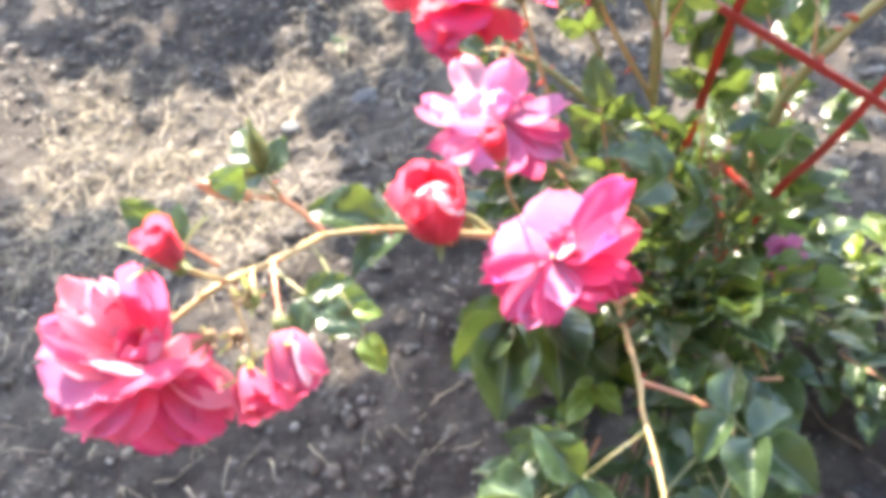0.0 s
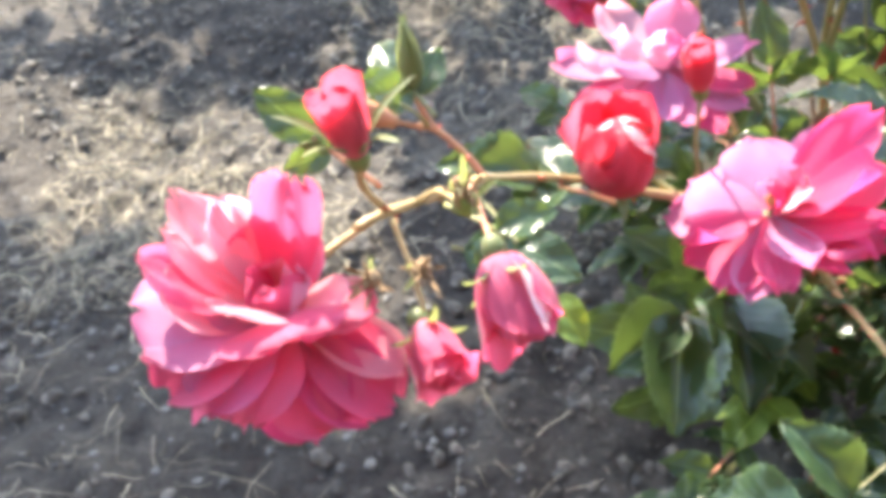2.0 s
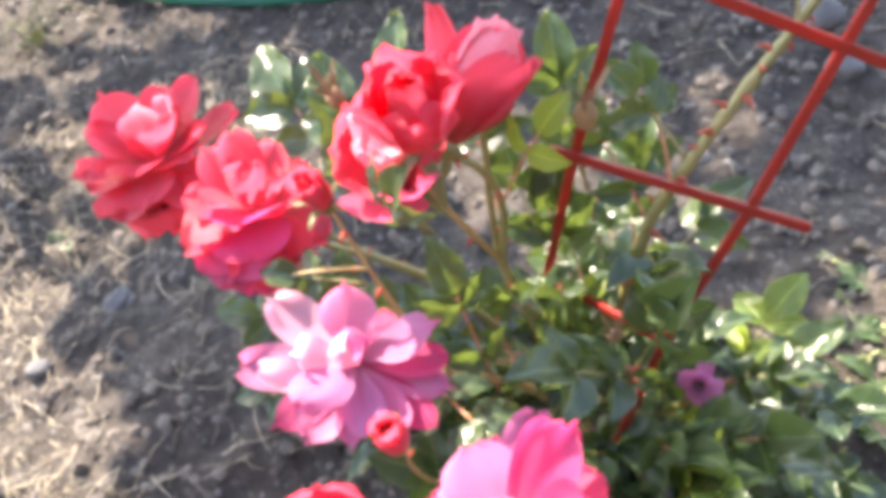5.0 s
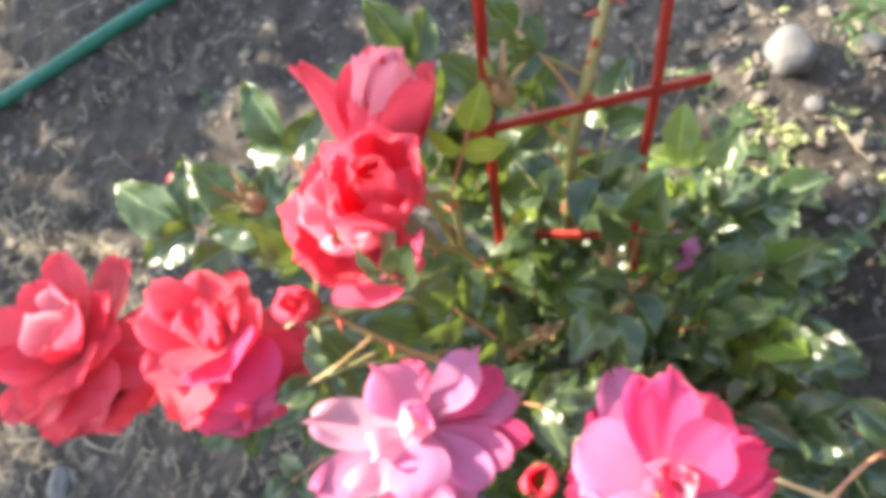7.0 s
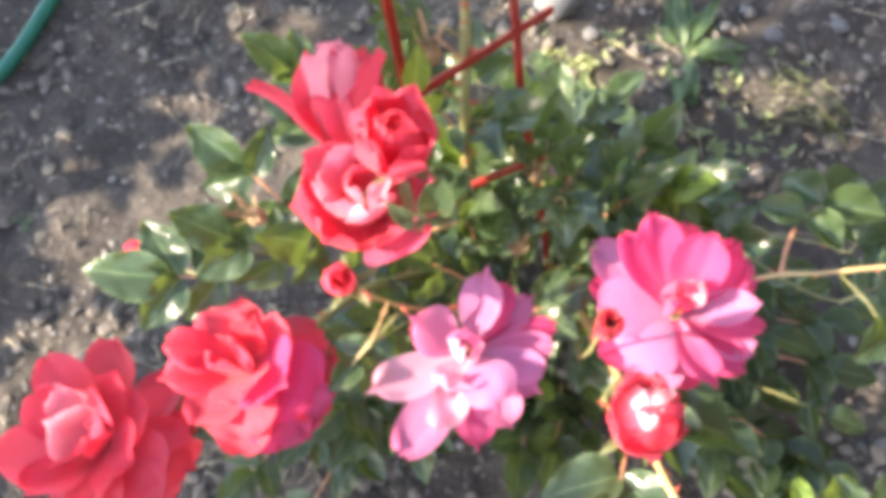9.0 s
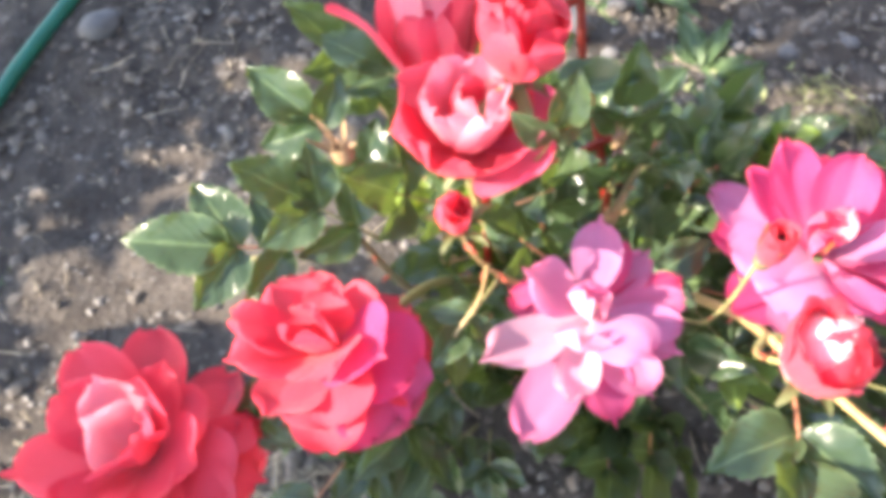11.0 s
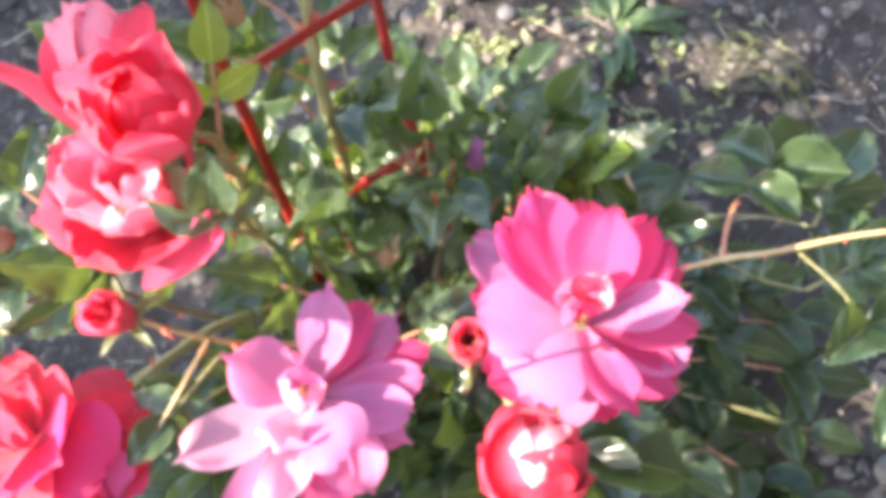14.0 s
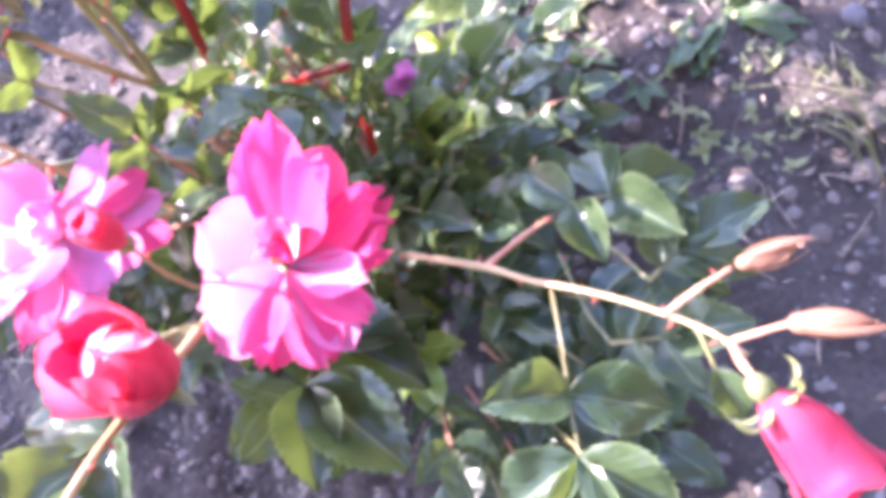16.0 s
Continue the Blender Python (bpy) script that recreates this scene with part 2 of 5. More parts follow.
RED_PLASTIC = plastic_material("red_plastic", (0.25, 0.018, 0.013), (0.34, 0.034, 0.022), (0.48, 0.05, 0.03), 0.25)
GREEN_HOSE = plastic_material("green_hose", (0.012, 0.13, 0.095), (0.02, 0.19, 0.14), (0.02, 0.24, 0.17), 0.3)
SOIL = soil_material()

# ---------------------------------------------------------------- building helpers
WORLD = {}
rng = random.Random(11)


def hang(ob, parent, world=None):
    """Places ob at the pose world under parent, without any shift."""
    world = world or Matrix.Identity(4)
    if parent is not None:
        ob.parent = parent
        ob.matrix_parent_inverse = WORLD[parent].inverted()
    ob.matrix_basis = world
    WORLD[ob] = world
    return ob


def mesh(name, verts, faces, material, uvs=None, smooth=True):
    me = bpy.data.meshes.new(name)
    me.from_pydata([tuple(v) for v in verts], [], faces)
    me.materials.append(material)
    if smooth:
        me.polygons.foreach_set("use_smooth", [True] * len(me.polygons))
    if uvs is not None:
        layer = me.uv_layers.new(name="UVMap")
        idx = np.empty(len(me.loops), int)
        me.loops.foreach_get("vertex_index", idx)
        layer.data.foreach_set("uv", np.asarray(uvs, float)[idx].ravel())
    me.update()
    return me


def part(name, me, parent, world=None, label=""):
    ob = new(name, me)
    hang(ob, parent, world)
    return tagged(ob, label) if label else ob


def thing(name, at, label, category, group="", kind=""):
    ob = new(name)
    ob.empty_display_size = 0.02
    hang(ob, None, Matrix.Translation(at))
    return tagged(ob, label, category, group, kind)


def facing(at, normal, spin=0.0):
    """A pose whose z looks along normal."""
    q = Vector(normal).normalized().to_track_quat("Z", "Y").to_matrix().to_4x4()
    return Matrix.Translation(at) @ q @ Matrix.Rotation(radians(spin), 4, "Z")


def spline(points, steps=6):
    """A smooth line through the points."""
    pts = [Vector(p) for p in points]
    pts = [2 * pts[0] - pts[1], *pts, 2 * pts[-1] - pts[-2]]
    out = []
    for a, b, c, d in zip(pts, pts[1:], pts[2:], pts[3:]):
        for k in range(steps):
            t = k / steps
            out.append(0.5 * (2 * b + (c - a) * t + (2 * a - 5 * b + 4 * c - d) * t * t + (3 * b - a - 3 * c + d) * t ** 3))
    out.append(pts[-2])
    return out


def tube(line, r0, r1, sides=8, wobble=0.0, flat=1.0, knots=0.0):
    """Vertices and faces of a tapered round tube along a line, with closed ends."""
    verts, faces = [], []
    up = Vector((0.3, 0.2, 1)).normalized()
    n = len(line)
    for i, p in enumerate(line):
        d = (line[min(i + 1, n - 1)] - line[max(i - 1, 0)]).normalized()
        x = d.cross(up)
        x = x.normalized() if x.length > 1e-4 else Vector((1, 0, 0))
        up = x.cross(d).normalized()
        f = i / (n - 1)
        r = r0 + (r1 - r0) * f
        r *= 1 + wobble * noise.noise(p * 90) + knots * max(0, math.sin(i * 1.1)) ** 6
        for k in range(sides):
            a = 2 * math.pi * k / sides
            verts.append(p + x * (math.cos(a) * r) + up * (math.sin(a) * r * flat))
    for i in range(n - 1):
        for k in range(sides):
            a, b = i * sides + k, i * sides + (k + 1) % sides
            faces.append((a, b, b + sides, a + sides))
    faces.append(tuple(range(sides))[::-1])
    faces.append(tuple((n - 1) * sides + k for k in range(sides)))
    return verts, faces


def join(parts_):
    verts, faces = [], []
    for v, f in parts_:
        base = len(verts)
        verts += v
        faces += [tuple(base + i for i in face) for face in f]
    return verts, faces


# ---------------------------------------------------------------- rose parts
def petal_mesh(length, width, open0, open1, wrap, curl, ripple, material, rnd, base_r=0.003, notch=0.1, power=1.0, point=0.0):
    """One petal that grows from the origin along +z and leans out to +x: open angles at foot and tip in degrees from the axis."""
    nu, nv = 13, 13
    verts, uvs, faces = [], [], []
    r, z = base_r, 0.0
    ph = [rnd.uniform(0, 6.28) for _ in range(7)]
    jag = rnd.uniform(0.10, 0.32) * ripple
    skew = rnd.uniform(-0.12, 0.12)
    prev = 0.0
    for j in range(nv):
        v = j / (nv - 1)
        th = radians(open0 + (open1 - open0) * v ** power + curl * max(0, (v - 0.72) / 0.28) ** 2)
        ds = (v - prev) * length
        prev = v
        r += math.sin(th) * ds
        z += math.cos(th) * ds
        w = width * 0.5 * (0.20 + 0.80 * math.sin(min(1.0, v / 0.68) * math.pi / 2) ** 1.1)
        if v > 0.68:
            w *= math.sqrt(max(0.0, 1 - ((v - 0.68) / 0.40) ** 2))
        n_r, n_z = -math.cos(th), math.sin(th)
        for i in range(nu):
            u = 2 * i / (nu - 1) - 1
            a = u * w / wrap
            a = max(-2.6, min(2.6, a))
            inward = wrap * (1 - math.cos(a))
            side = wrap * math.sin(a) + skew * length * v * v * 0.4
            tip = -notch * length * v ** 5 * math.exp(-(u / 0.3) ** 2) + point * length * v ** 4 * math.exp(-(u / 0.35) ** 2)
            wave = ripple * length * v ** 2 * (math.sin(3.1 * u + ph[0]) * 0.6 + math.sin(6.3 * u + ph[1]) * 0.4 * abs(u) + 0.5 * math.sin(4 * v + ph[2]))
            roll_ = -0.10 * length * max(0, abs(u) - 0.7) / 0.3 * v * (0.5 + 0.5 * math.sin(ph[3] + 2 * u)) * (1 if curl > 0 else 0.2)
            tip += jag * length * v ** 5 * (math.sin(8 * u + ph[4]) + 0.7 * math.sin(15 * u + ph[5]) + 0.5 * math.sin(27 * u + ph[6]))
            crease = ripple * length * (0.2 * v * math.sin(7 * u + ph[6]) + 0.2 * v ** 3 * math.sin(15 * u + ph[4]))
            off = inward + wave + roll_ + crease
            verts.append((r + n_r * off + math.sin(th) * tip, side, z + n_z * off + math.cos(th) * tip))
            uvs.append((u, v))
    for j in range(nv - 1):
        for i in range(nu - 1):
            a = j * nu + i
            faces.append((a, a + 1, a + nu + 1, a + nu))
    return mesh("petal", verts, faces, material, uvs)


def sepal_mesh(length, width, bend, material=None, start=20):
    nu, nv = 5, 8
    verts, uvs, faces = [], [], []
    r, z, prev = 0.003, 0.0, 0.0
    for j in range(nv):
        v = j / (nv - 1)
        th = radians(start + bend * v)
        ds = (v - prev) * length
        prev = v
        r += math.sin(th) * ds
        z += math.cos(th) * ds
        w = width * 0.5 * (1 - v) ** 0.7 * (0.6 + 1.2 * v)
        for i in range(nu):
            u = 2 * i / (nu - 1) - 1
            verts.append((r - math.cos(th) * 0.3 * w * u * u, u * w, z + math.sin(th) * 0.3 * w * u * u))
            uvs.append((u, v))
    for j in range(nv - 1):
        for i in range(nu - 1):
            a = j * nu + i
            faces.append((a, a + 1, a + nu + 1, a + nu))
    return mesh("sepal", verts, faces, material or SEPAL, uvs)


def turned(profile, sides=10):
    """Round body turned about z from (radius, height) pairs."""
    verts, faces = [], []
    for r, z in profile:
        for k in range(sides):
            a = 2 * math.pi * k / sides
            verts.append((r * math.cos(a), r * math.sin(a), z))
    for i in range(len(profile) - 1):
        for k in range(sides):
            a, b = i * sides + k, i * sides + (k + 1) % sides
            faces.append((a, b, b + sides, a + sides))
    faces.append(tuple(range(sides))[::-1])
    faces.append(tuple((len(profile) - 1) * sides + k for k in range(sides)))
    return verts, faces


HIP = [(0.0015, -0.010), (0.0035, -0.008), (0.0048, -0.004), (0.0042, 0.0), (0.0030, 0.001)]

STAMEN_MESH = mesh("stamen", *tube([Vector((0, 0, 0)), Vector((0, 0, 0.004)), Vector((0, 0, 0.0075)), Vector((0, 0, 0.0085)), Vector((0, 0, 0.009))], 0.0003, 0.0008, 5), STAMEN)

DEAD_STAMEN = STAMEN_MESH.copy()
DEAD_STAMEN.materials.clear()
DEAD_STAMEN.materials.append(WITHERED)

# rings of petals: count, length, width, open angle at foot, at tip, wrap radius, tip curl, ripple
RINGS = {
    "half": [(4, 1.0, 1.05, 38, 62, 0.7, 60, 0.05), (4, 0.98, 1.0, 22, 38, 0.48, 45, 0.05), (4, 0.9, 0.9, 10, 20, 0.3, 25, 0.05),
             (3, 0.78, 0.7, 2, 8, 0.17, 10, 0.05), (4, 0.66, 0.5, 0, 3, 0.10, 5, 0.06)],
    "cup": [(3, 0.98, 1.25, 42, -14, 0.44, 30, 0.03), (4, 1.0, 1.1, 34, -16, 0.38, 14, 0.03), (3, 0.98, 0.95, 24, -14, 0.28, 0, 0.03),
            (3, 0.92, 0.8, 12, -10, 0.18, 0, 0.03), (3, 0.84, 0.62, 8, -14, 0.11, 0, 0.03), (2, 0.78, 0.4, 3, -10, 0.05, 0, 0.02)],
    "tulip": [(3, 1.0, 1.25, 30, 4, 0.42, 60, 0.04), (3, 1.0, 1.1, 24, -4, 0.34, 25, 0.03), (3, 0.93, 0.8, 14, -8, 0.2, 0, 0.02)],
    "bud": [(3, 1.0, 1.0, 24, -14, 0.26, 14, 0.02), (3, 1.0, 0.9, 18, -14, 0.21, 6, 0.02), (3, 0.98, 0.8, 10, -10, 0.15, 0, 0.02)],
}


# single petals: bearing, length, width, open angle at foot, at tip, wrap radius, tip curl
PETALS = {
    "nodding_cup": [(250, 0.95, 1.2, 58, -40, 0.46, 4), (190, 0.92, 1.15, 58, -38, 0.46, 4), (310, 0.92, 1.15, 56, -34, 0.46, 6), (80, 0.98, 1.2, 52, -3, 0.48, 30),
                    (30, 0.94, 1.1, 54, -6, 0.48, 25), (140, 0.96, 1.0, 54, -6, 0.48, 28), (225, 1.04, 1.0, 52, -60, 0.42, 0), (330, 1.06, 1.0, 50, -64, 0.40, 0), (270, 1.08, 1.0, 50, -62, 0.40, 0), (185, 1.06, 0.9, 49, -64, 0.40, 0)],
    "nodding_cup_flap": [(118, 1.14, 1.2, 51, -66, 0.43, 0), (55, 1.10, 0.8, 50, -66, 0.42, 0)],
}


def compass(at, normal):
    """A pose whose z looks along normal and whose x keeps to the world's x, so that bearings are true."""
    z = Vector(normal).normalized()
    y = z.cross(Vector((1, 0, 0))).normalized()
    return Matrix.Translation(at) @ Matrix((y.cross(z), y, z)).transposed().to_4x4()


def flower(bush, name, at, normal, size, kind, material, spin=0, sepals=5, sepal_bend=95, label="", seed=0, sepal_len=0.6, sepal_width=0.20):
    rnd = random.Random(seed * 7 + 3)
    m = facing(at, normal, spin)
    grow = 0.4 + 0.6 * min(1.0, size / 0.045)
    hip = mesh("hip", *turned([(r * grow * 1.15, z * grow) for r, z in HIP], 12), SEPAL)
    top = part(name, hip, bush, m, label)
    lists = [(kind, material)]
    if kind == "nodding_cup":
        # flap petals coloured pale to show the sun on the cup's top
        lists.append(("nodding_cup_flap", PETAL_SUNLIT))
    cm = compass(at, normal)
    for key, mat in lists:
        for n_, (az, ln, wd, a0, a1, wrap, curl) in enumerate(PETALS.get(key, ())):
            me = petal_mesh(size * ln * rnd.uniform(0.95, 1.05), size * wd, a0 + rnd.uniform(-4, 4), a1 + rnd.uniform(-4, 4), size * wrap * rnd.uniform(0.6, 1.0), curl,
                            rnd.uniform(0.015, 0.04), mat, rnd, base_r=0.004 + 0.0003 * (12 - min(n_, 12)), notch=rnd.uniform(0, 0.1),
                            power=rnd.uniform(0.9, 1.15), point=rnd.choice((0, 0, 0.07, 0.12)))
            part("petal", me, top, cm @ Matrix.Rotation(radians(az + rnd.uniform(-4, 4)), 4, "Z") @ Matrix.Rotation(radians(rnd.uniform(-9, 9)), 4, "X") @ Matrix.Translation((0, 0, 0.0003 * n_)))
    for ring, (count, ln, wd, a0, a1, wrap, curl, ripple) in enumerate(RINGS.get(kind, ())):
        for k in range(count):
            turn = 360 * (k + 0.5 * (ring % 2) + 0.2 * ring) / count + rnd.uniform(-11, 11)
            me = petal_mesh(size * ln * rnd.uniform(0.8, 1.12), size * wd * rnd.uniform(0.8, 1.2), a0 + rnd.uniform(-9, 9),
                            a1 + rnd.uniform(-13, 13), size * wrap * rnd.uniform(0.85, 1.2), curl * rnd.uniform(0.3, 1.3),
                            ripple * rnd.uniform(0.7, 1.5), material, rnd, base_r=0.0025 + size * 0.012 * (len(RINGS[kind]) - ring),
                            notch=rnd.uniform(0.0, 0.10), power=rnd.uniform(0.8, 1.3), point=rnd.choice((0, 0, 0.08, 0.16)))
            part("petal", me, top, m @ Matrix.Rotation(radians(turn), 4, "Z") @ Matrix.Translation((0, 0, 0.0005 * ring)))
    for k in range(sepals):
        me = sepal_mesh(size * sepal_len * rnd.uniform(0.85, 1.15), size * sepal_width, sepal_bend + rnd.uniform(-25, 25))
        part("sepal", me, top, m @ Matrix.Rotation(radians(360 * k / sepals + rnd.uniform(-10, 10)), 4, "Z"))
    return top

def spread_petal(axis, tip, width, material, rnd, arch, cup, curl, frill, nib, blunt):
    """One petal that runs from the heart of a rose to its tip (both given from the centre), arched along its length and cupped across."""
    nu, nv = 13, 15
    axis, tip = Vector(axis).normalized(), Vector(tip)
    out = tip - axis * tip.dot(axis)
    out = out.normalized() if out.length > 1e-4 else Vector((1, 0, 0))
    foot = axis * -0.004 + out * 0.0025
    span = (tip - foot).length
    ref = axis - out * 0.9
    bend = (foot + tip) / 2 + (ref - (tip - foot) * (ref.dot(tip - foot) / span ** 2)).normalized() * (-arch * span)
    ph = [rnd.uniform(0, 6.28) for _ in range(6)]
    lean, nick = rnd.uniform(-0.12, 0.12), rnd.uniform(0.0, 0.07)
    verts, uvs, faces = [], [], []
    for j in range(nv):
        v = 1 - (1 - j / (nv - 1)) ** 1.35
        p = foot * (1 - v) ** 2 + bend * (2 * v * (1 - v)) + tip * v * v
        d = ((bend - foot) * (1 - v) + (tip - bend) * v).normalized()
        n = (ref - d * ref.dot(d)).normalized()
        side = d.cross(n)
        w = width * 0.5 * (0.16 + 0.84 * math.sin(min(1.0, v / 0.64) * math.pi / 2) ** 1.25)
        if v > 0.62:
            w *= max(0.0, 1 - ((v - 0.62) / 0.395) ** blunt) ** 0.5
        for i in range(nu):
            u = 2 * i / (nu - 1) - 1
            h = cup * width * 0.5 * u * u * (0.4 + 0.6 * v) - curl * span * max(0.0, (v - 0.66) / 0.34) ** 2
            h += frill * span * (v * v * (0.7 * math.sin(3.2 * u + ph[0]) + 0.5 * abs(u) * math.sin(7 * v + 5 * u + ph[1])) + 0.25 * v * math.sin(8 * u + ph[2]))
            reach = span * v ** 5 * (nib * math.exp(-(u / 0.3) ** 2) - nick * math.exp(-((u - 0.3 * math.sin(ph[3])) / 0.25) ** 2) + frill * 0.5 * (math.sin(9 * u + ph[4]) + 0.6 * math.sin(17 * u + ph[5])))
            verts.append(p + side * (u * w + lean * span * v * v * 0.4) + n * h + d * reach)
            uvs.append((u, v))
    for j in range(nv - 1):
        for i in range(nu - 1):
            a = j * nu + i
            faces.append((a, a + 1, a + nu + 1, a + nu))
    return mesh("petal", verts, faces, material, uvs)


def open_rose(bush, at, axis, label, seed, stamens=0, size=0.045, tips=(0.0, 0.0, 0.06, 0.11)):
    """The hip of an open rose; returns the function that adds one petal to it."""
    rnd = random.Random(seed * 7 + 3)
    m = facing(at, axis)
    top = part("rose_flower", mesh("hip", *turned([(r * 1.15, z) for r, z in HIP], 12), SEPAL), bush, m @ Matrix.Translation((0, 0, -0.005)), label)
    for k in range(5):
        part("sepal", sepal_mesh(size * 0.6 * rnd.uniform(0.85, 1.15), size * 0.2, 40 + rnd.uniform(-25, 25), None, 100), top,
             m @ Matrix.Translation((0, 0, -0.006)) @ Matrix.Rotation(radians(72 * k + rnd.uniform(-10, 10)), 4, "Z"))
    for k in range(stamens):
        part("stamen", STAMEN_MESH, top, m @ Matrix.Rotation(rnd.uniform(0, 6.28), 4, "Z") @ Matrix.Rotation(radians(rnd.uniform(4, 24)), 4, "X") @ Matrix.Scale(rnd.uniform(0.8, 1.15), 4))

    def add(x, y, z, width, material, arch=0.12, cup=0.25, curl=0.0, frill=0.03, blunt=2.4):
        part("petal", spread_petal(axis, (x, y, z), width, material, rnd, arch, cup, curl, frill, rnd.choice(tips), blunt), top, Matrix.Translation(at))

    return add


# ---------------------------------------------------------------- leaves
def leaflet_mesh(name, seed, material, fold, arch, wide=0.64, teeth=11):
    """A leaflet one unit long along +y, with a saw-toothed rim, folded along its rib and arched."""
    rnd = random.Random(seed)
    nv, nu = 2 * teeth + 1, 7
    verts, uvs, faces = [], [], []
    twist = rnd.uniform(-0.25, 0.25)
    ph = rnd.uniform(0, 6)
    for j in range(nv):
        v = j / (nv - 1)
        w = wide * 0.5 * math.sin(math.pi * v ** 0.82) ** 0.75 if 0 < v < 1 else 0.004
        tooth = 1.0 + (0.055 if j % 2 else -0.03) * (1 if 0 < j < nv - 1 else 0)
        for i in range(nu):
            u = 2 * i / (nu - 1) - 1
            ww = w * (tooth if abs(u) > 0.99 else 1.0)
            x = u * ww
            y = v - (0.03 if abs(u) > 0.99 and j % 2 == 0 else 0)
            z = fold * abs(x) - arch * v * v + 0.03 * math.sin(9 * v + ph) * abs(u) + 0.022 * math.sin(14 * v + 5 * u + ph) + 0.012 * math.sin(23 * v - 7 * u + 2 * ph) + twist * x * v
            verts.append((x, y, z))
            uvs.append((u, v))
    for j in range(nv - 1):
        for i in range(nu - 1):
            a = j * nu + i
            faces.append((a, a + 1, a + nu + 1, a + nu))
    return mesh(name, verts, faces, material, uvs)


LEAFLETS = [leaflet_mesh("leaflet", s, LEAF, f, a) for s, f, a in ((1, 0.60, 0.18), (2, 0.42, 0.3), (3, 0.80, 0.1), (4, 0.50, 0.38), (5, 0.28, 0.15))]
FOLDED = [leaflet_mesh("leaflet", s, LEAF, f, a, 0.66, 14) for s, f, a in ((11, 0.95, 0.12), (12, 1.2, 0.16), (13, 0.80, 0.10))]
YOUNG = [leaflet_mesh("leaflet", s, LEAF_YOUNG, f, a) for s, f, a in ((6, 0.4, 0.2), (7, 0.2, 0.35))]


def leaf(bush, at, toward, normal, size=0.036, count=5, young=False, seed=0):
    """A compound rose leaf: a thin stalk from at towards a point, with its leaflets in pairs and one at the end."""
    rnd = random.Random(seed * 13 + 5)
    at, toward, normal = Vector(at), Vector(toward), Vector(normal).normalized()
    d = toward - at
    length = d.length
    d.normalize()
    x = d.cross(normal).normalized()
    n = x.cross(d).normalized()
    line = spline([at, at + d * length * 0.5 + n * length * 0.06, toward], 4)
    top = part("leaf", mesh("leaf_stalk", *tube(line, 0.0011, 0.0007, 6), STEM_RED if rnd.random() < 0.4 else STEM), bush)
    pairs = (count - 1) // 2
    pool = YOUNG if young else LEAFLETS

    def put(p, ang, s):
        y = (d * math.cos(ang) + x * math.sin(ang)).normalized()
        nn = (n + x * rnd.uniform(-0.34, 0.34) + d * rnd.uniform(-0.32, 0.32)).normalized()
        xx = y.cross(nn).normalized()
        nn = xx.cross(y)
        m = Matrix((xx, y, nn)).transposed().to_4x4()
        part("leaflet", rnd.choice(pool), top, Matrix.Translation(p) @ m @ Matrix.Scale(s, 4))

    put(toward, rnd.uniform(-0.15, 0.15), size * rnd.uniform(1.0, 1.15))
    for k in range(pairs):
        f = 1 - (k + 0.35) / (pairs + 0.25)
        p = line[max(1, min(len(line) - 1, round(f * (len(line) - 1))))]
        for side in (-1, 1):
            put(p, side * radians(rnd.uniform(52, 72)), size * rnd.uniform(0.78, 0.95) * (1 - 0.12 * k))
    return top


def large_leaf(bush, stalk, leaflets, seed):
    """A large rose leaf: its stalk as a line, and each leaflet as foot, tip and the way that its upper side looks."""
    rnd = random.Random(seed)
    top = part("leaf", mesh("leaf_stalk", *tube(spline(stalk, 4), 0.0005, 0.0004, 6), STEM), bush)
    for foot, tip, normal in leaflets:
        y = Vector(tip) - Vector(foot)
        size = y.length
        y.normalize()
        x = y.cross(Vector(normal)).normalized()
        m = Matrix((x, y, x.cross(y))).transposed().to_4x4()
        part("leaflet", rnd.choice(FOLDED), top, Matrix.Translation(foot) @ m @ Matrix.Scale(size, 4))
    return top


def thorn_mesh():
    line = [Vector((0, 0, -0.1)), Vector((0, 0.02, 0.25)), Vector((0, -0.05, 0.6)), Vector((0, -0.25, 1.0))]
    v, f = tube(line, 0.30, 0.03, 6)
    return mesh("thorn", v, f, THORN)


THORN_MESH = thorn_mesh()


def stem(bush, points, r0, r1, material, thorns=0, seed=0, size=0.006, steps=7, name="stem"):
    rnd = random.Random(seed + 91)
    r0, r1 = r0 * 0.86, r1 * 0.86
    line = spline(points, steps)
    ob = part(name, mesh(name, *tube(line, r0, r1, 9, 0.25, knots=0.12), material), bush)
    n = len(line)
    for k in range(thorns):
        i = min(n - 2, 1 + int((k + rnd.random()) / thorns * (n - 2)))
        d = (line[i + 1] - line[i - 1]).normalized()
        side = d.cross(Vector((rnd.uniform(-1, 1), rnd.uniform(-1, 1), rnd.uniform(-1, 1)))).normalized()
        r = r0 + (r1 - r0) * i / (n - 1)
        x = side.cross(d)
        m = Matrix((x, d, side)).transposed().to_4x4()
        part("thorn", THORN_MESH, ob, Matrix.Translation(line[i] + side * r * 0.85) @ m @ Matrix.Scale(size * rnd.uniform(0.6, 1.15), 4))
    return line


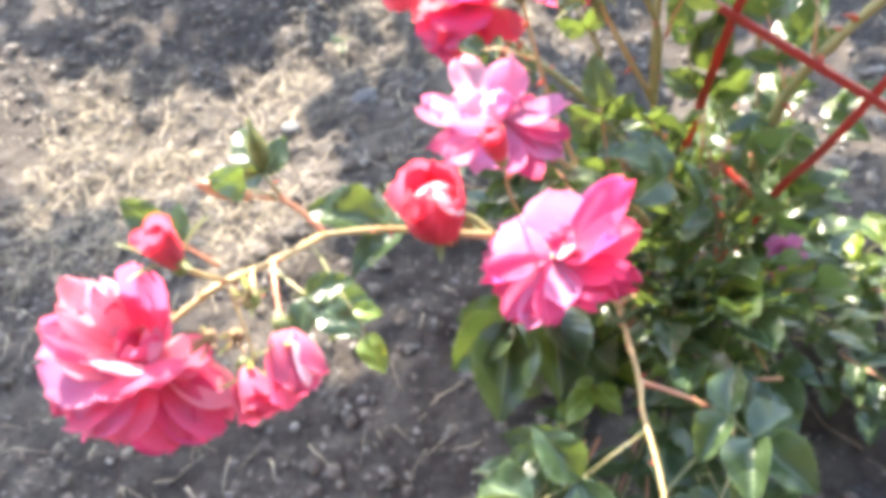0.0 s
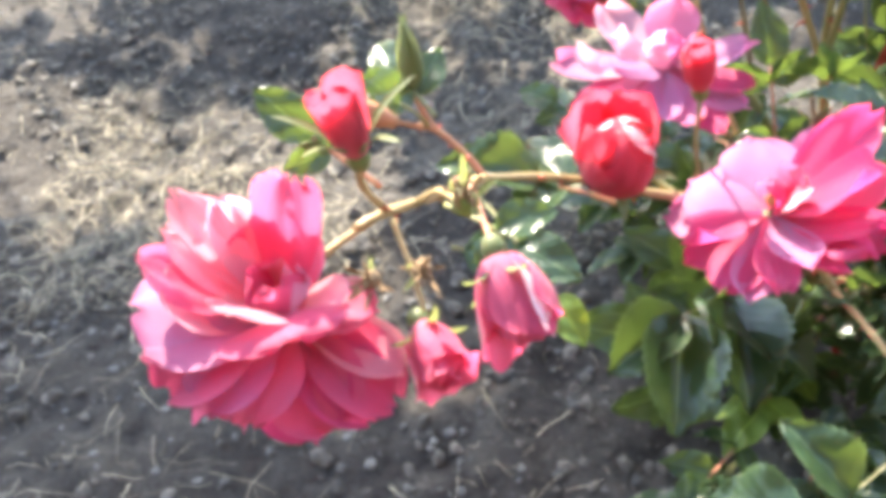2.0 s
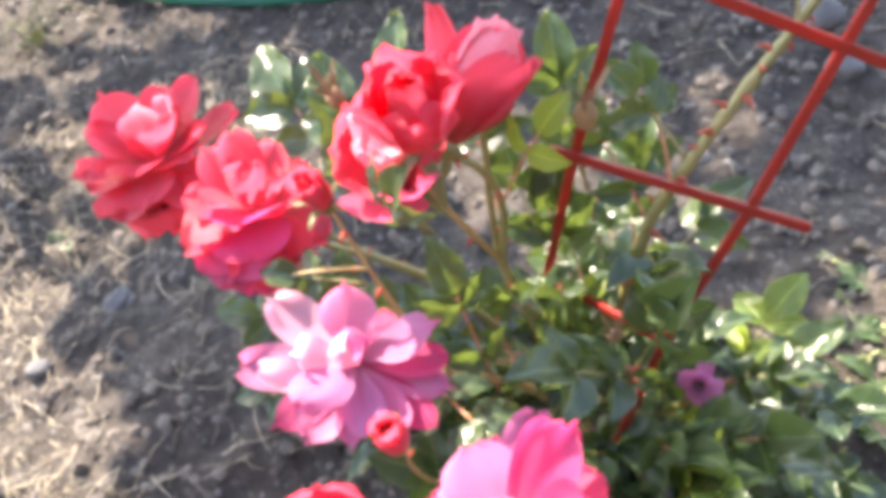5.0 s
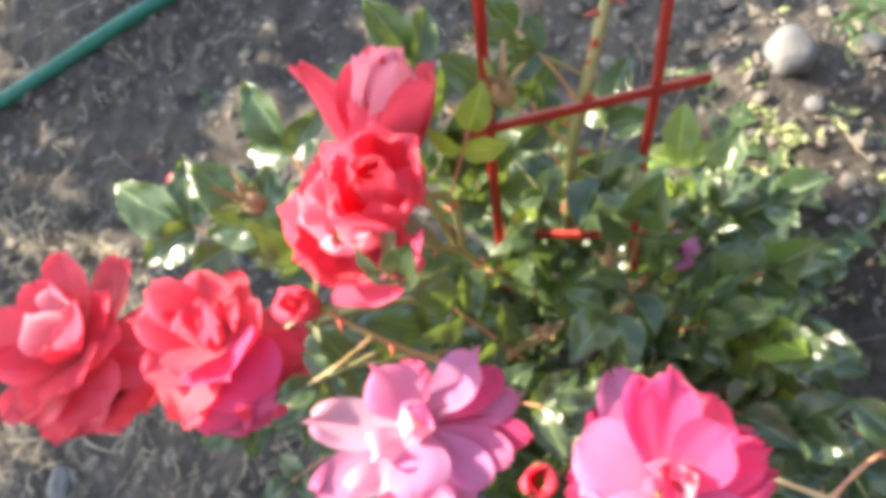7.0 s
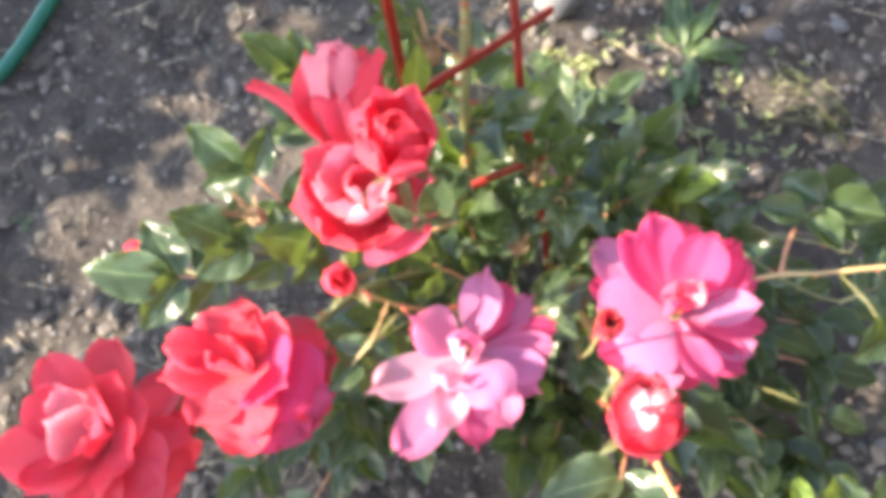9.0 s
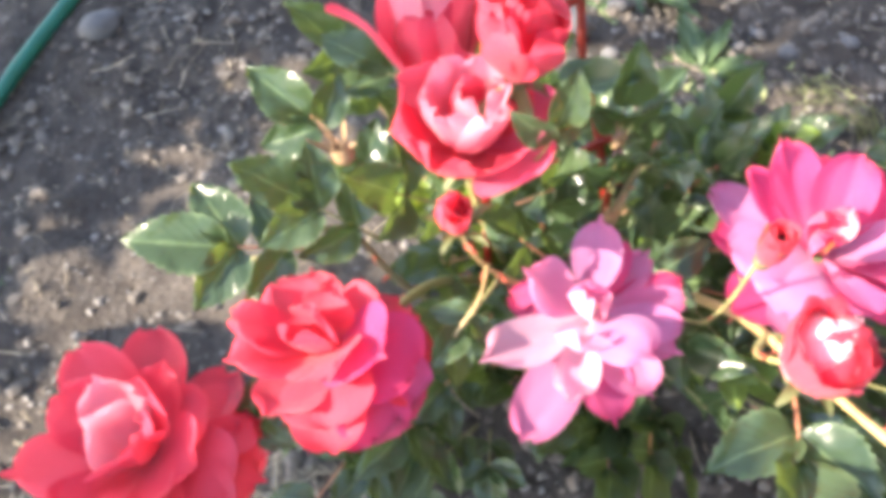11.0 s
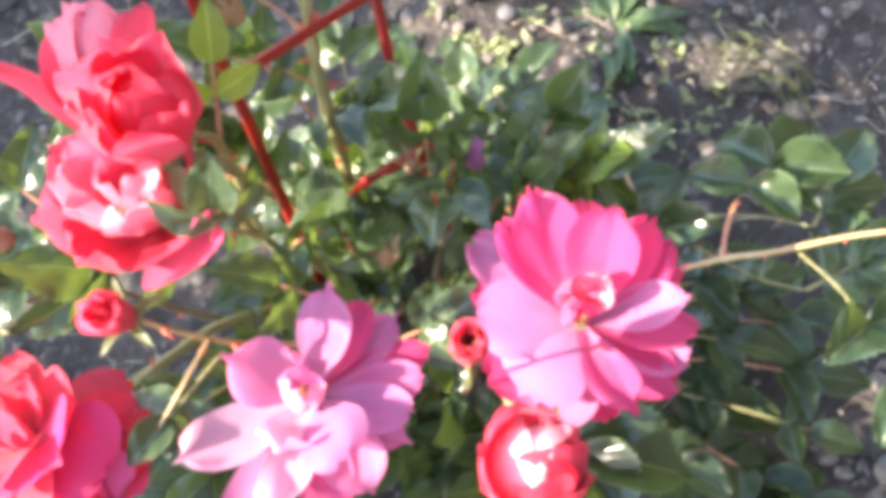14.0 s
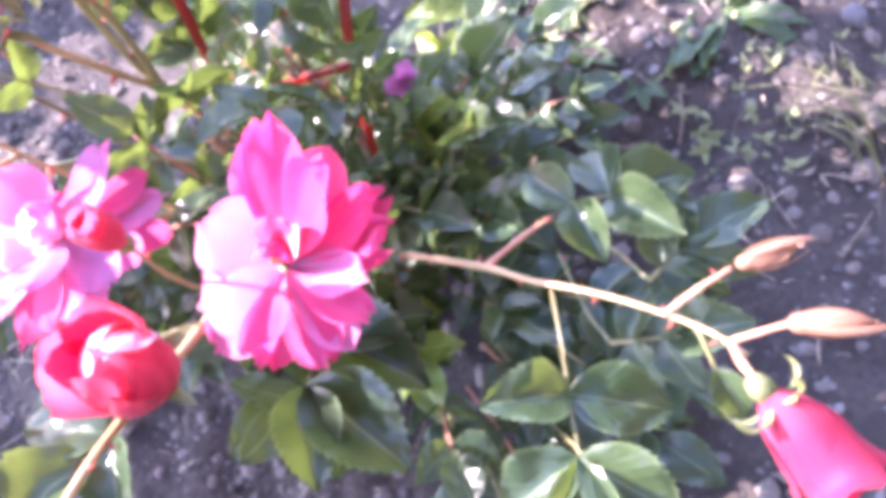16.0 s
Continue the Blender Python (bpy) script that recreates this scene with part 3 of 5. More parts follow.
# ---------------------------------------------------------------- ground
def ground_height(x, y):
    h = 0.045 * math.exp(-(((x - 0.44) / 0.16) ** 2 + ((y - 0.47) / 0.16) ** 2))
    h -= 0.035 * math.exp(-(((x + 0.3) / 0.25) ** 2 + ((y - 0.95) / 0.2) ** 2))
    h += 0.02 * noise.noise(Vector((x * 2.1, y * 2.1, 0.3)))
    near = math.exp(-((x - 0.2) ** 2 + (y - 0.7) ** 2) / 4.0)
    h += near * (0.012 * noise.noise(Vector((x * 9, y * 9, 1.7))) + 0.009 * noise.noise(Vector((x * 27, y * 27, 4.1)))
                 + 0.0065 * noise.noise(Vector((x * 75, y * 75, 7.7))))
    return h


def stretch(lo, hi, step):
    inner = list(np.arange(lo, hi, step))
    out = [0.05 * 1.35 ** k for k in range(30)]
    far = np.cumsum(out)
    return [lo - d for d in far[::-1]] + inner + [hi + d for d in far]


gx, gy = stretch(-1.0, 1.4, 0.011), stretch(-0.4, 1.9, 0.011)
gv = [(x, y, ground_height(x, y)) for y in gy for x in gx]
gn = len(gx)
gf = [(j * gn + i, j * gn + i + 1, (j + 1) * gn + i + 1, (j + 1) * gn + i) for j in range(len(gy) - 1) for i in range(gn - 1)]
ground = new("ground", mesh("ground", gv, gf, SOIL))
hang(ground, None)
tagged(ground, "dry grey-brown garden soil with crumbs, gravel and straw", "ground", kind="structure")

ICO_V, ICO_F = [], []
_b = bmesh.new()
bmesh.ops.create_icosphere(_b, subdivisions=1, radius=1)
ICO_V = [v.co.copy() for v in _b.verts]
ICO_F = [tuple(v.index for v in f.verts) for f in _b.faces]
_b.free()
_b = bmesh.new()
bmesh.ops.create_icosphere(_b, subdivisions=3, radius=1)
ICO3_V = [v.co.copy() for v in _b.verts]
ICO3_F = [tuple(v.index for v in f.verts) for f in _b.faces]
_b.free()


def scatter(name, count, lo, hi, material, seed, label, flat=0.6, power=4.5, smooth=False):
    """Loose grains on the soil, joined."""
    r = np.random.RandomState(seed)
    iv = np.array([tuple(v) for v in ICO_V])
    fv = np.array(ICO_F)
    allv, allf = [], []
    for k in range(count):
        x, y = r.uniform(-0.85, 1.15), r.uniform(-0.2, 1.65)
        if noise.noise(Vector((x * 5, y * 5, seed))) < r.uniform(-0.6, 0.3):
            continue
        s = lo + (hi - lo) * r.rand() ** power
        a = r.uniform(0, 6.28)
        v = iv * (1 + r.uniform(-0.28, 0.28, (len(iv), 1))) * np.array([1, r.uniform(0.6, 1), flat * r.uniform(0.6, 1.2)]) * s
        c, sn = math.cos(a), math.sin(a)
        v = v @ np.array([[c, sn, 0], [-sn, c, 0], [0, 0, 1]])
        v += (x, y, ground_height(x, y) + s * 0.15)
        allf.append(fv + len(iv) * len(allv))
        allv.append(v)
    me = mesh(name, np.concatenate(allv).tolist(), np.concatenate(allf).tolist(), material, smooth=smooth)
    ob = new(name, me)
    hang(ob, None)
    return tagged(ob, label, name, kind="stuff")


scatter("gravel", 36000, 0.0012, 0.0052, PEBBLE, 3, "small grey and tan gravel on the soil")
scatter("soil_crumbs", 22000, 0.0018, 0.0095, CLOD, 5, "crumbs and clods of dry brown soil", 0.75, 3.5)


def litter(name, count, seed, material, label, area=(-0.8, 1.1, -0.2, 1.6), ragged=0.45):
    """Bits of straw and dead stalks lying about, joined."""
    rnd = random.Random(seed)
    bits = []
    for k in range(count):
        x, y = rnd.uniform(area[0], area[1]), rnd.uniform(area[2], area[3])
        if noise.noise(Vector((x * 4, y * 4, 9.1))) < rnd.uniform(-0.5, ragged):
            continue
        a, ln = rnd.uniform(0, 6.28), 0.008 + 0.045 * rnd.random() ** 2.5
        bow = rnd.uniform(-0.4, 0.4)
        pts = []
        for i in range(4):
            f = i / 3 - 0.5
            px = x + ln * (f * math.cos(a) - bow * f * f * math.sin(a))
            py = y + ln * (f * math.sin(a) + bow * f * f * math.cos(a))
            pts.append(Vector((px, py, ground_height(px, py) + 0.002 + rnd.uniform(0, 0.006))))
        r = rnd.uniform(0.00025, 0.0007)
        bits.append(tube(pts, r, r * 0.6, 4, flat=rnd.uniform(0.4, 1)))
    ob = new(name, mesh(name, *join(bits), material))
    hang(ob, None)
    return tagged(ob, label, "straw", kind="stuff")


litter("straw_litter", 5500, 17, STRAW, "scattered dry straw and dead grass stalks")
litter("dead_grass", 6500, 23, STRAW, "mat of dead grass and fine dry stalks", (-0.55, 0.10, 0.62, 1.20), 0.5)


def stone(x, y, sx, sy, sz, turn, seed, label):
    rnd = random.Random(seed)
    o = Vector((rnd.uniform(0, 50),) * 3)
    verts = []
    for v in ICO3_V:
        k = 1 + 0.22 * noise.noise(v * 1.3 + o) + 0.06 * noise.noise(v * 4 + o)
        verts.append((v.x * sx * k, v.y * sy * k, v.z * sz * k))
    ob = new("stone", mesh("stone", verts, ICO3_F, STONE))
    hang(ob, None, pose(x, y, ground_height(x, y) + sz * 0.45, 0, 0, turn))
    return tagged(ob, label, "stone", group="stones on the soil")


stone(0.49, 0.456, 0.024, 0.021, 0.017, 20, 40, "rounded grey stone lying on the soil")
stone(0.70, 0.83, 0.034, 0.024, 0.020, 60, 41, "pale grey rounded stone on dark soil")
stone(0.662, 0.748, 0.021, 0.019, 0.015, 10, 42, "small pale stone on dark soil")
stone(0.63, 0.975, 0.018, 0.024, 0.015, 30, 43, "small pale stone on dark soil")
stone(0.089, 0.146, 0.011, 0.020, 0.008, 50, 44, "oval light grey pebble on the soil")
stone(0.063, 0.178, 0.007, 0.012, 0.006, 20, 45, "small oval light pebble on the soil")
stone(0.064, 0.203, 0.006, 0.010, 0.005, 10, 46, "small oval light pebble on the soil")
stone(0.193, 0.085, 0.018, 0.014, 0.010, 0, 47, "rounded light grey pebble on the soil")
stone(0.14, 0.12, 0.008, 0.008, 0.006, 0, 48, "small light pebble on the soil")
stone(-0.21, 0.86, 0.014, 0.010, 0.008, 0, 49, "pale pebble among the gravel")
stone(-0.12, 0.90, 0.018, 0.012, 0.008, 40, 50, "pale pebble among the gravel")
stone(-0.29, 0.80, 0.012, 0.010, 0.007, 80, 51, "pale pebble among the gravel")
stone(0.620, 0.264, 0.011, 0.0083, 0.0068, 50, 52, "small grey stone on the soil")
stone(0.593, 0.231, 0.014, 0.0105, 0.0087, 70, 53, "small grey stone on the soil")
stone(0.470, 0.241, 0.011, 0.0083, 0.0068, 50, 54, "small grey stone on the soil")
stone(0.533, 0.102, 0.016, 0.0120, 0.0099, 50, 55, "small grey stone on the soil")
stone(0.507, 0.261, 0.009, 0.0067, 0.0056, 50, 56, "small grey stone on the soil")
stone(0.487, 0.174, 0.010, 0.0075, 0.0062, 60, 57, "small grey stone on the soil")
stone(0.483, 0.287, 0.008, 0.0060, 0.0050, 80, 58, "small grey stone on the soil")
stone(0.564, 0.187, 0.009, 0.0067, 0.0056, 40, 59, "small grey stone on the soil")
stone(0.534, 0.399, 0.012, 0.0090, 0.0074, 80, 60, "small grey stone on the soil")
stone(0.598, 0.262, 0.008, 0.0060, 0.0050, 70, 61, "small grey stone on the soil")
stone(0.56, 0.50, 0.012, 0.010, 0.008, 30, 62, "small grey stone on the soil")
stone(0.45, 0.42, 0.010, 0.008, 0.007, 70, 63, "small grey stone on the soil")
stone(0.80, 0.35, 0.020, 0.015, 0.012, 15, 64, "grey stone on the soil")
stone(0.86, 0.28, 0.015, 0.015, 0.010, 55, 65, "grey stone on the soil")
stone(0.75, 0.20, 0.012, 0.010, 0.008, 0, 66, "small grey stone on the soil")
stone(0.46, 0.72, 0.010, 0.008, 0.006, 0, 67, "small grey stone on the soil")

# ---------------------------------------------------------------- unseen wall behind the walk, added to cut fill light
def board_wall():
    """Dark-stained boards, each one overlapping the next; out of view, there to block sky light."""
    verts, faces = [], []
    for k in range(22):
        z = -0.1 + 0.15 * k
        o = len(verts)
        for x in (-5.0, 5.0):
            verts += [(x, -1.420, z), (x, -1.398, z), (x, -1.412, z + 0.165), (x, -1.434, z + 0.165)]
        faces += [(o + a, o + b, o + 4 + b, o + 4 + a) for a, b in ((0, 1), (1, 2), (2, 3), (3, 0))] + [(o, o + 3, o + 2, o + 1), (o + 4, o + 5, o + 6, o + 7)]
    ob = new("wall_south", mesh("wall_south", verts, faces, WOOD_STAIN, smooth=False))
    hang(ob, None)
    return tagged(ob, "unseen dark board wall, added to block sky light", "wall", kind="structure")


board_wall()

# ---------------------------------------------------------------- garden hose
hose_line = spline([(x, y, ground_height(x, y) + 0.0095) for x, y in
                    ((-0.75, 2.3), (-0.3, 1.80), (0.0, 1.445), (0.17, 1.282), (0.34, 1.172), (0.49, 1.095), (0.60, 1.055), (0.75, 0.99), (0.95, 0.93), (1.5, 0.85))], 10)
hose = new("garden_hose", mesh("garden_hose", *tube(hose_line, 0.0085, 0.0085, 14), GREEN_HOSE))
hang(hose, None)
tagged(hose, "green plastic garden hose lying on the soil", "hose")

# ---------------------------------------------------------------- red plant support
trellis = thing("plant_support", (0.20, 0.53, 0.0), "translucent red plastic lattice propping up the rose bush", "plant support")
LX, RX = Vector((0.212, 0.539, 0.295)), Vector((0.281, 0.474, 0.269))
LT, RT = Vector((0.245, 0.539, 0.401)), Vector((0.325, 0.477, 0.354))
LC = Vector((0.227, 0.4676, 0.191))


def bar(points, w, t_, steps=5):
    """A flat plastic bar with slightly rounded edges along a line."""
    line = spline(points, steps)
    sec = [(-1, -0.7), (-0.75, -1), (0.75, -1), (1, -0.7), (1, 0.7), (0.75, 1), (-0.75, 1), (-1, 0.7)]
    face_n = (RX - LX).cross(RT - RX).normalized()
    verts, faces = [], []
    n = len(line)
    for i, p in enumerate(line):
        d = (line[min(i + 1, n - 1)] - line[max(i - 1, 0)]).normalized()
        x = d.cross(face_n).normalized()
        y = x.cross(d)
        for a, b in sec:
            verts.append(p + x * a * w / 2 + y * b * t_ / 2)
    for i in range(n - 1):
        for k in range(8):
            a, b = i * 8 + k, i * 8 + (k + 1) % 8
            faces.append((a, b, b + 8, a + 8))
    faces.append(tuple(range(8))[::-1])
    faces.append(tuple((n - 1) * 8 + k for k in range(8)))
    return mesh("bar", verts, faces, RED_PLASTIC, smooth=False)


fn = (RX - LX).cross(RT - RX).normalized() * 0.0022
part("upright", bar([(0.160, 0.556, -0.02), (0.185, 0.548, 0.15), LX, LT, LT + (LT - LX) * 0.95], 0.0056, 0.004), trellis)
part("upright", bar([(0.150, 0.452, -0.02), (0.178, 0.459, 0.08), LC, (0.257, 0.474, 0.226), RX, RT, RT + (RT - RX) * 0.95], 0.0056, 0.004), trellis)
part("crossbar", bar([LX + (LX - RX) * 0.15 + fn, LX + fn, RX + fn, RX + (RX - LX) * 0.33 + fn], 0.0056, 0.004), trellis)
part("crossbar", bar([LT + (LT - RT) * 0.32 + fn, LT + fn, RT + fn, RT + (RT - LT) * 0.4 + fn], 0.0056, 0.004), trellis)
part("crossbar", bar([(0.206, 0.560, 0.154), (0.2145, 0.533, 0.165), LC + fn, LC + fn + Vector((0.0016, -0.006, 0.0025))], 0.0056, 0.004), trellis)

# ---------------------------------------------------------------- rose bush
bush = thing("rose_bush", (0.20, 0.49, 0.0), "rose bush blooming in pink and red with glossy green leaves", "rose bush")
# canes
G_ = -0.015
stem(bush, [(0.225, 0.535, G_), (0.230, 0.522, 0.14), (0.242, 0.511, 0.241), (0.263, 0.505, 0.288), (0.294, 0.503, 0.327), (0.322, 0.505, 0.352), (0.375, 0.51, 0.40),
            (0.45, 0.52, 0.46)], 0.0046, 0.0032, STEM, 30, 1, 0.009, 10)
stem(bush, [(0.21, 0.52, G_), (0.19, 0.535, 0.10), (0.165, 0.55, 0.22), (0.168, 0.558, 0.33)], 0.0045, 0.0022, STEM, 10, 2)
stem(bush, [(0.165, 0.55, 0.22), (0.163, 0.535, 0.29), (0.148, 0.524, 0.335), (0.124, 0.523, 0.360)], 0.0028, 0.0018, STEM, 5, 3)
stem(bush, [(0.165, 0.55, 0.22), (0.14, 0.548, 0.28), (0.123, 0.546, 0.325)], 0.0024, 0.0016, STEM_TAN, 3, 4)
stem(bush, [(0.19, 0.535, 0.08), (0.13, 0.58, 0.19), (0.072, 0.615, 0.235), (0.044, 0.627, 0.258)], 0.0038, 0.0018, STEM, 10, 5)
stem(bush, [(0.12, 0.585, 0.20), (0.06, 0.65, 0.235), (0.02, 0.69, 0.25), (0.0, 0.702, 0.266)], 0.0026, 0.0016, STEM, 6, 6)
stem(bush, [(0.20, 0.50, 0.03), (0.15, 0.505, 0.15), (0.09, 0.505, 0.22), (0.066, 0.5, 0.252)], 0.0036, 0.0018, STEM_TAN, 8, 7)
stem(bush, [(0.105, 0.505, 0.205), (0.09, 0.535, 0.25), (0.083, 0.55, 0.285), (0.077, 0.556, 0.322)], 0.0019, 0.0011, STEM_TAN, 3, 8)
stem(bush, [(0.085, 0.545, 0.275), (0.06, 0.55, 0.285), (0.045, 0.565, 0.275)], 0.0012, 0.0008, STEM_TAN, 1, 9)
stem(bush, [(0.21, 0.46, G_), (0.185, 0.43, 0.10), (0.14, 0.405, 0.18), (0.117, 0.388, 0.203), (0.116, 0.352, 0.218), (0.117, 0.317, 0.227), (0.115, 0.295, 0.233),
            (0.117, 0.26, 0.236), (0.116, 0.226, 0.236), (0.108, 0.205, 0.245)], 0.0022, 0.0010, STEM_TAN, 14, 10, 0.004)
stem(bush, [(0.117, 0.380, 0.206), (0.104, 0.386, 0.228), (0.086, 0.384, 0.252)], 0.0024, 0.0018, STEM_TAN, 4, 11)
stem(bush, [(0.117, 0.317, 0.227), (0.135, 0.311, 0.222), (0.152, 0.303, 0.218)], 0.0017, 0.0011, STEM_RED, 1, 12, 0.004)
stem(bush, [(0.100, 0.440, 0.175), (0.068, 0.438, 0.225), (0.058, 0.432, 0.262), (0.056, 0.426, 0.298)], 0.0014, 0.0011, STEM, 2, 13, 0.004)
stem(bush, [(0.19, 0.46, 0.02), (0.14, 0.445, 0.14), (0.075, 0.425, 0.225), (0.03, 0.41, 0.258), (-0.012, 0.398, 0.283), (-0.045, 0.385, 0.299)],
     0.0036, 0.0020, STEM_TAN, 12, 14, 0.005)
stem(bush, [(0.045, 0.415, 0.25), (0.032, 0.424, 0.258), (0.019, 0.417, 0.272)], 0.0024, 0.0018, STEM, 1, 15)
stem(bush, [(-0.045, 0.385, 0.299), (-0.060, 0.355, 0.318), (-0.079, 0.328, 0.335), (-0.090, 0.318, 0.338)], 0.0024, 0.0017, STEM_TAN, 4, 16, 0.005)
stem(bush, [(-0.045, 0.385, 0.299), (-0.054, 0.391, 0.311), (-0.064, 0.394, 0.321), (-0.072, 0.3925, 0.325), (-0.079, 0.391, 0.329)], 0.0019, 0.0011, STEM_RED, 7, 17, 0.004)
stem(bush, [(-0.063, 0.394, 0.321), (-0.068, 0.399, 0.328), (-0.071, 0.402, 0.334)], 0.0013, 0.0011, STEM_RED, 1, 31, 0.004)
stem(bush, [(-0.079, 0.328, 0.335), (-0.083, 0.315, 0.358), (-0.079, 0.300, 0.382)], 0.0016, 0.0013, STEM_TAN, 2, 18, 0.004)
stem(bush, [(-0.070, 0.340, 0.328), (-0.058, 0.312, 0.355), (-0.049, 0.288, 0.366)], 0.0014, 0.0011, STEM_TAN, 1, 19, 0.004)
stem(bush, [(-0.060, 0.352, 0.320), (-0.050, 0.320, 0.352), (-0.043, 0.288, 0.352)], 0.0014, 0.0011, STEM_RED, 1, 20, 0.004)
stem(bush, [(-0.083, 0.325, 0.336), (-0.105, 0.312, 0.330), (-0.118, 0.302, 0.322)], 0.0018, 0.0016, STEM_TAN, 1, 21, 0.004)
stem(bush, [(-0.078, 0.325, 0.334), (-0.072, 0.308, 0.322), (-0.069, 0.297, 0.310)], 0.0014, 0.0012, STEM_TAN, 0, 22)
stem(bush, [(0.112, 0.212, 0.241), (0.102, 0.205, 0.252), (0.094, 0.196, 0.258)], 0.0018, 0.0014, STEM_RED, 1, 23, 0.003)
stem(bush, [(0.112, 0.212, 0.242), (0.117, 0.203, 0.2465), (0.122, 0.195, 0.2488)], 0.0015, 0.0011, STEM_RED, 1, 24, 0.003)
stem(bush, [(0.1165, 0.238, 0.2365), (0.127, 0.229, 0.2425), (0.1395, 0.2205, 0.2415)], 0.0014, 0.0011, STEM_RED, 1, 25, 0.003)
stem(bush, [(0.22, 0.48, G_), (0.22, 0.44, 0.09), (0.20, 0.39, 0.15), (0.18, 0.345, 0.18)], 0.0036, 0.0016, STEM, 8, 27)
stem(bush, [(0.21, 0.51, G_), (0.20, 0.47, 0.12), (0.19, 0.45, 0.2), (0.18, 0.44, 0.24)], 0.0034, 0.0014, WOOD, 6, 28)
stem(bush, [(0.22, 0.53, G_), (0.25, 0.57, 0.12), (0.255, 0.61, 0.22), (0.252, 0.63, 0.27)], 0.0034, 0.0014, WOOD, 6, 29)
stem(bush, [(0.19, 0.54, 0.0), (0.15, 0.60, 0.15), (0.125, 0.62, 0.26), (0.10, 0.65, 0.29)], 0.0032, 0.0012, WOOD, 6, 30)

stem(bush, [(0.180, 0.345, 0.160), (0.165, 0.290, 0.175), (0.150, 0.262, 0.183)], 0.0009, 0.0007, STEM, 2, 35)
stem(bush, [(0.165, 0.320, 0.150), (0.135, 0.290, 0.160), (0.120, 0.270, 0.172)], 0.0009, 0.0007, STEM, 1, 36)
# open roses
petal = open_rose(bush, (0.0555, 0.4985, 0.272), (-0.04, -0.05, 1), "faded lilac-pink open rose with loose petals", 1, stamens=10, tips=(0.03, 0.08, 0.13))
petal(0.0420, -0.0100, 0.0100, 0.025, PETAL_LILAC)
petal(0.0430, -0.0200, -0.0080, 0.021, PETAL_PINK)
petal(0.0360, -0.0320, -0.0130, 0.020, PETAL_PALE)
petal(0.0200, -0.0470, -0.0160, 0.019, PETAL_PINK)
petal(0.0060, -0.0460, -0.0100, 0.021, PETAL_PALE)
petal(-0.0100, -0.0420, -0.0080, 0.022, PETAL_LILAC)
petal(-0.0200, -0.0360, -0.0140, 0.019, PETAL_PALE)
petal(-0.0310, -0.0210, 0.0140, 0.031, PETAL_LILAC, arch=-0.12, cup=-0.2)
petal(-0.0380, -0.0220, -0.0160, 0.028, PETAL_PALE)
petal(-0.0480, -0.0040, -0.0180, 0.026, PETAL_PINK)
# whitish petals on the sunny side and inner folds, highlight in the colour
petal(-0.0470, 0.0140, -0.0080, 0.021, PETAL_WHITE_LIT, curl=-0.2, cup=0.6)
petal(-0.0300, 0.0080, 0.0080, 0.029, PETAL_WHITE_LIT, curl=-0.25, cup=0.5)
petal(-0.0560, 0.0360, -0.0160, 0.029, PETAL_PALE)
petal(-0.0260, 0.0500, 0.0080, 0.027, PETAL_WHITE_LIT, cup=0.45)
petal(0.0120, 0.0280, 0.0200, 0.030, PETAL_PALE, cup=0.4)
petal(0.0060, -0.0060, 0.0180, 0.015, PETAL_PALE, curl=-0.3)
petal(-0.0060, 0.0080, 0.0160, 0.017, PETAL_WHITE_LIT, curl=-0.3)
petal(0.0100, 0.0060, 0.0150, 0.015, PETAL_LILAC, curl=-0.3)
petal(0.0260, 0.0360, -0.0220, 0.026, PETAL_PINK)
petal(-0.0050, -0.0100, 0.0120, 0.013, PETAL_WHITE_LIT, curl=-0.3)
petal = open_rose(bush, (0.079, 0.3835, 0.264), (-0.04, -0.08, 1), "bright pink open rose with ruffled petals", 2, stamens=8, tips=(0.0, 0.03, 0.06, 0.10))
petal(0.0460, 0.0110, 0.0330, 0.029, PETAL_PINK, arch=0.08, cup=0.35, frill=0.05)
petal(0.0420, 0.0280, 0.0200, 0.020, PETAL_PINK, cup=0.5)
petal(0.0480, -0.0050, 0.0160, 0.030, PETAL_SOFT, cup=0.3)
petal(0.0330, -0.0200, 0.0320, 0.030, PETAL_PINK, arch=0.08, cup=0.35, frill=0.05)
petal(0.0340, -0.0340, 0.0140, 0.024, PETAL_PINK, frill=0.07)
petal(0.0440, 0.0430, 0.0020, 0.028, PETAL_LILAC, cup=0.35)
petal(0.0240, 0.0450, -0.0100, 0.026, PETAL_PINK)
petal(0.0040, 0.0430, 0.0060, 0.036, PETAL_LILAC, arch=-0.1, cup=-0.1)
petal(-0.0270, 0.0270, -0.0020, 0.040, PETAL_LILAC, arch=-0.2, cup=-0.12)
petal(-0.0160, 0.0420, -0.0200, 0.034, PETAL_PINK)
petal(-0.0400, 0.0180, -0.0180, 0.034, PETAL_PALE)
petal(0.0040, -0.0430, 0.0050, 0.021, PETAL_LILAC, cup=0.5)
petal(0.0160, -0.0430, 0.0000, 0.020, PETAL_PINK, cup=0.4, frill=0.07)
petal(-0.0090, -0.0450, -0.0060, 0.019, PETAL_PINK, cup=0.5, frill=0.07)
petal(-0.0180, -0.0410, -0.0140, 0.022, PETAL_LILAC, cup=0.3)
petal(-0.0420, -0.0140, 0.0030, 0.020, PETAL_PINK, cup=0.5, frill=0.08)
petal(-0.0300, -0.0330, -0.0140, 0.025, PETAL_PINK, frill=0.06)
petal(-0.0360, -0.0040, -0.0240, 0.022, PETAL_PINK)
petal(0.0280, -0.0400, 0.0060, 0.023, PETAL_PINK, frill=0.09)
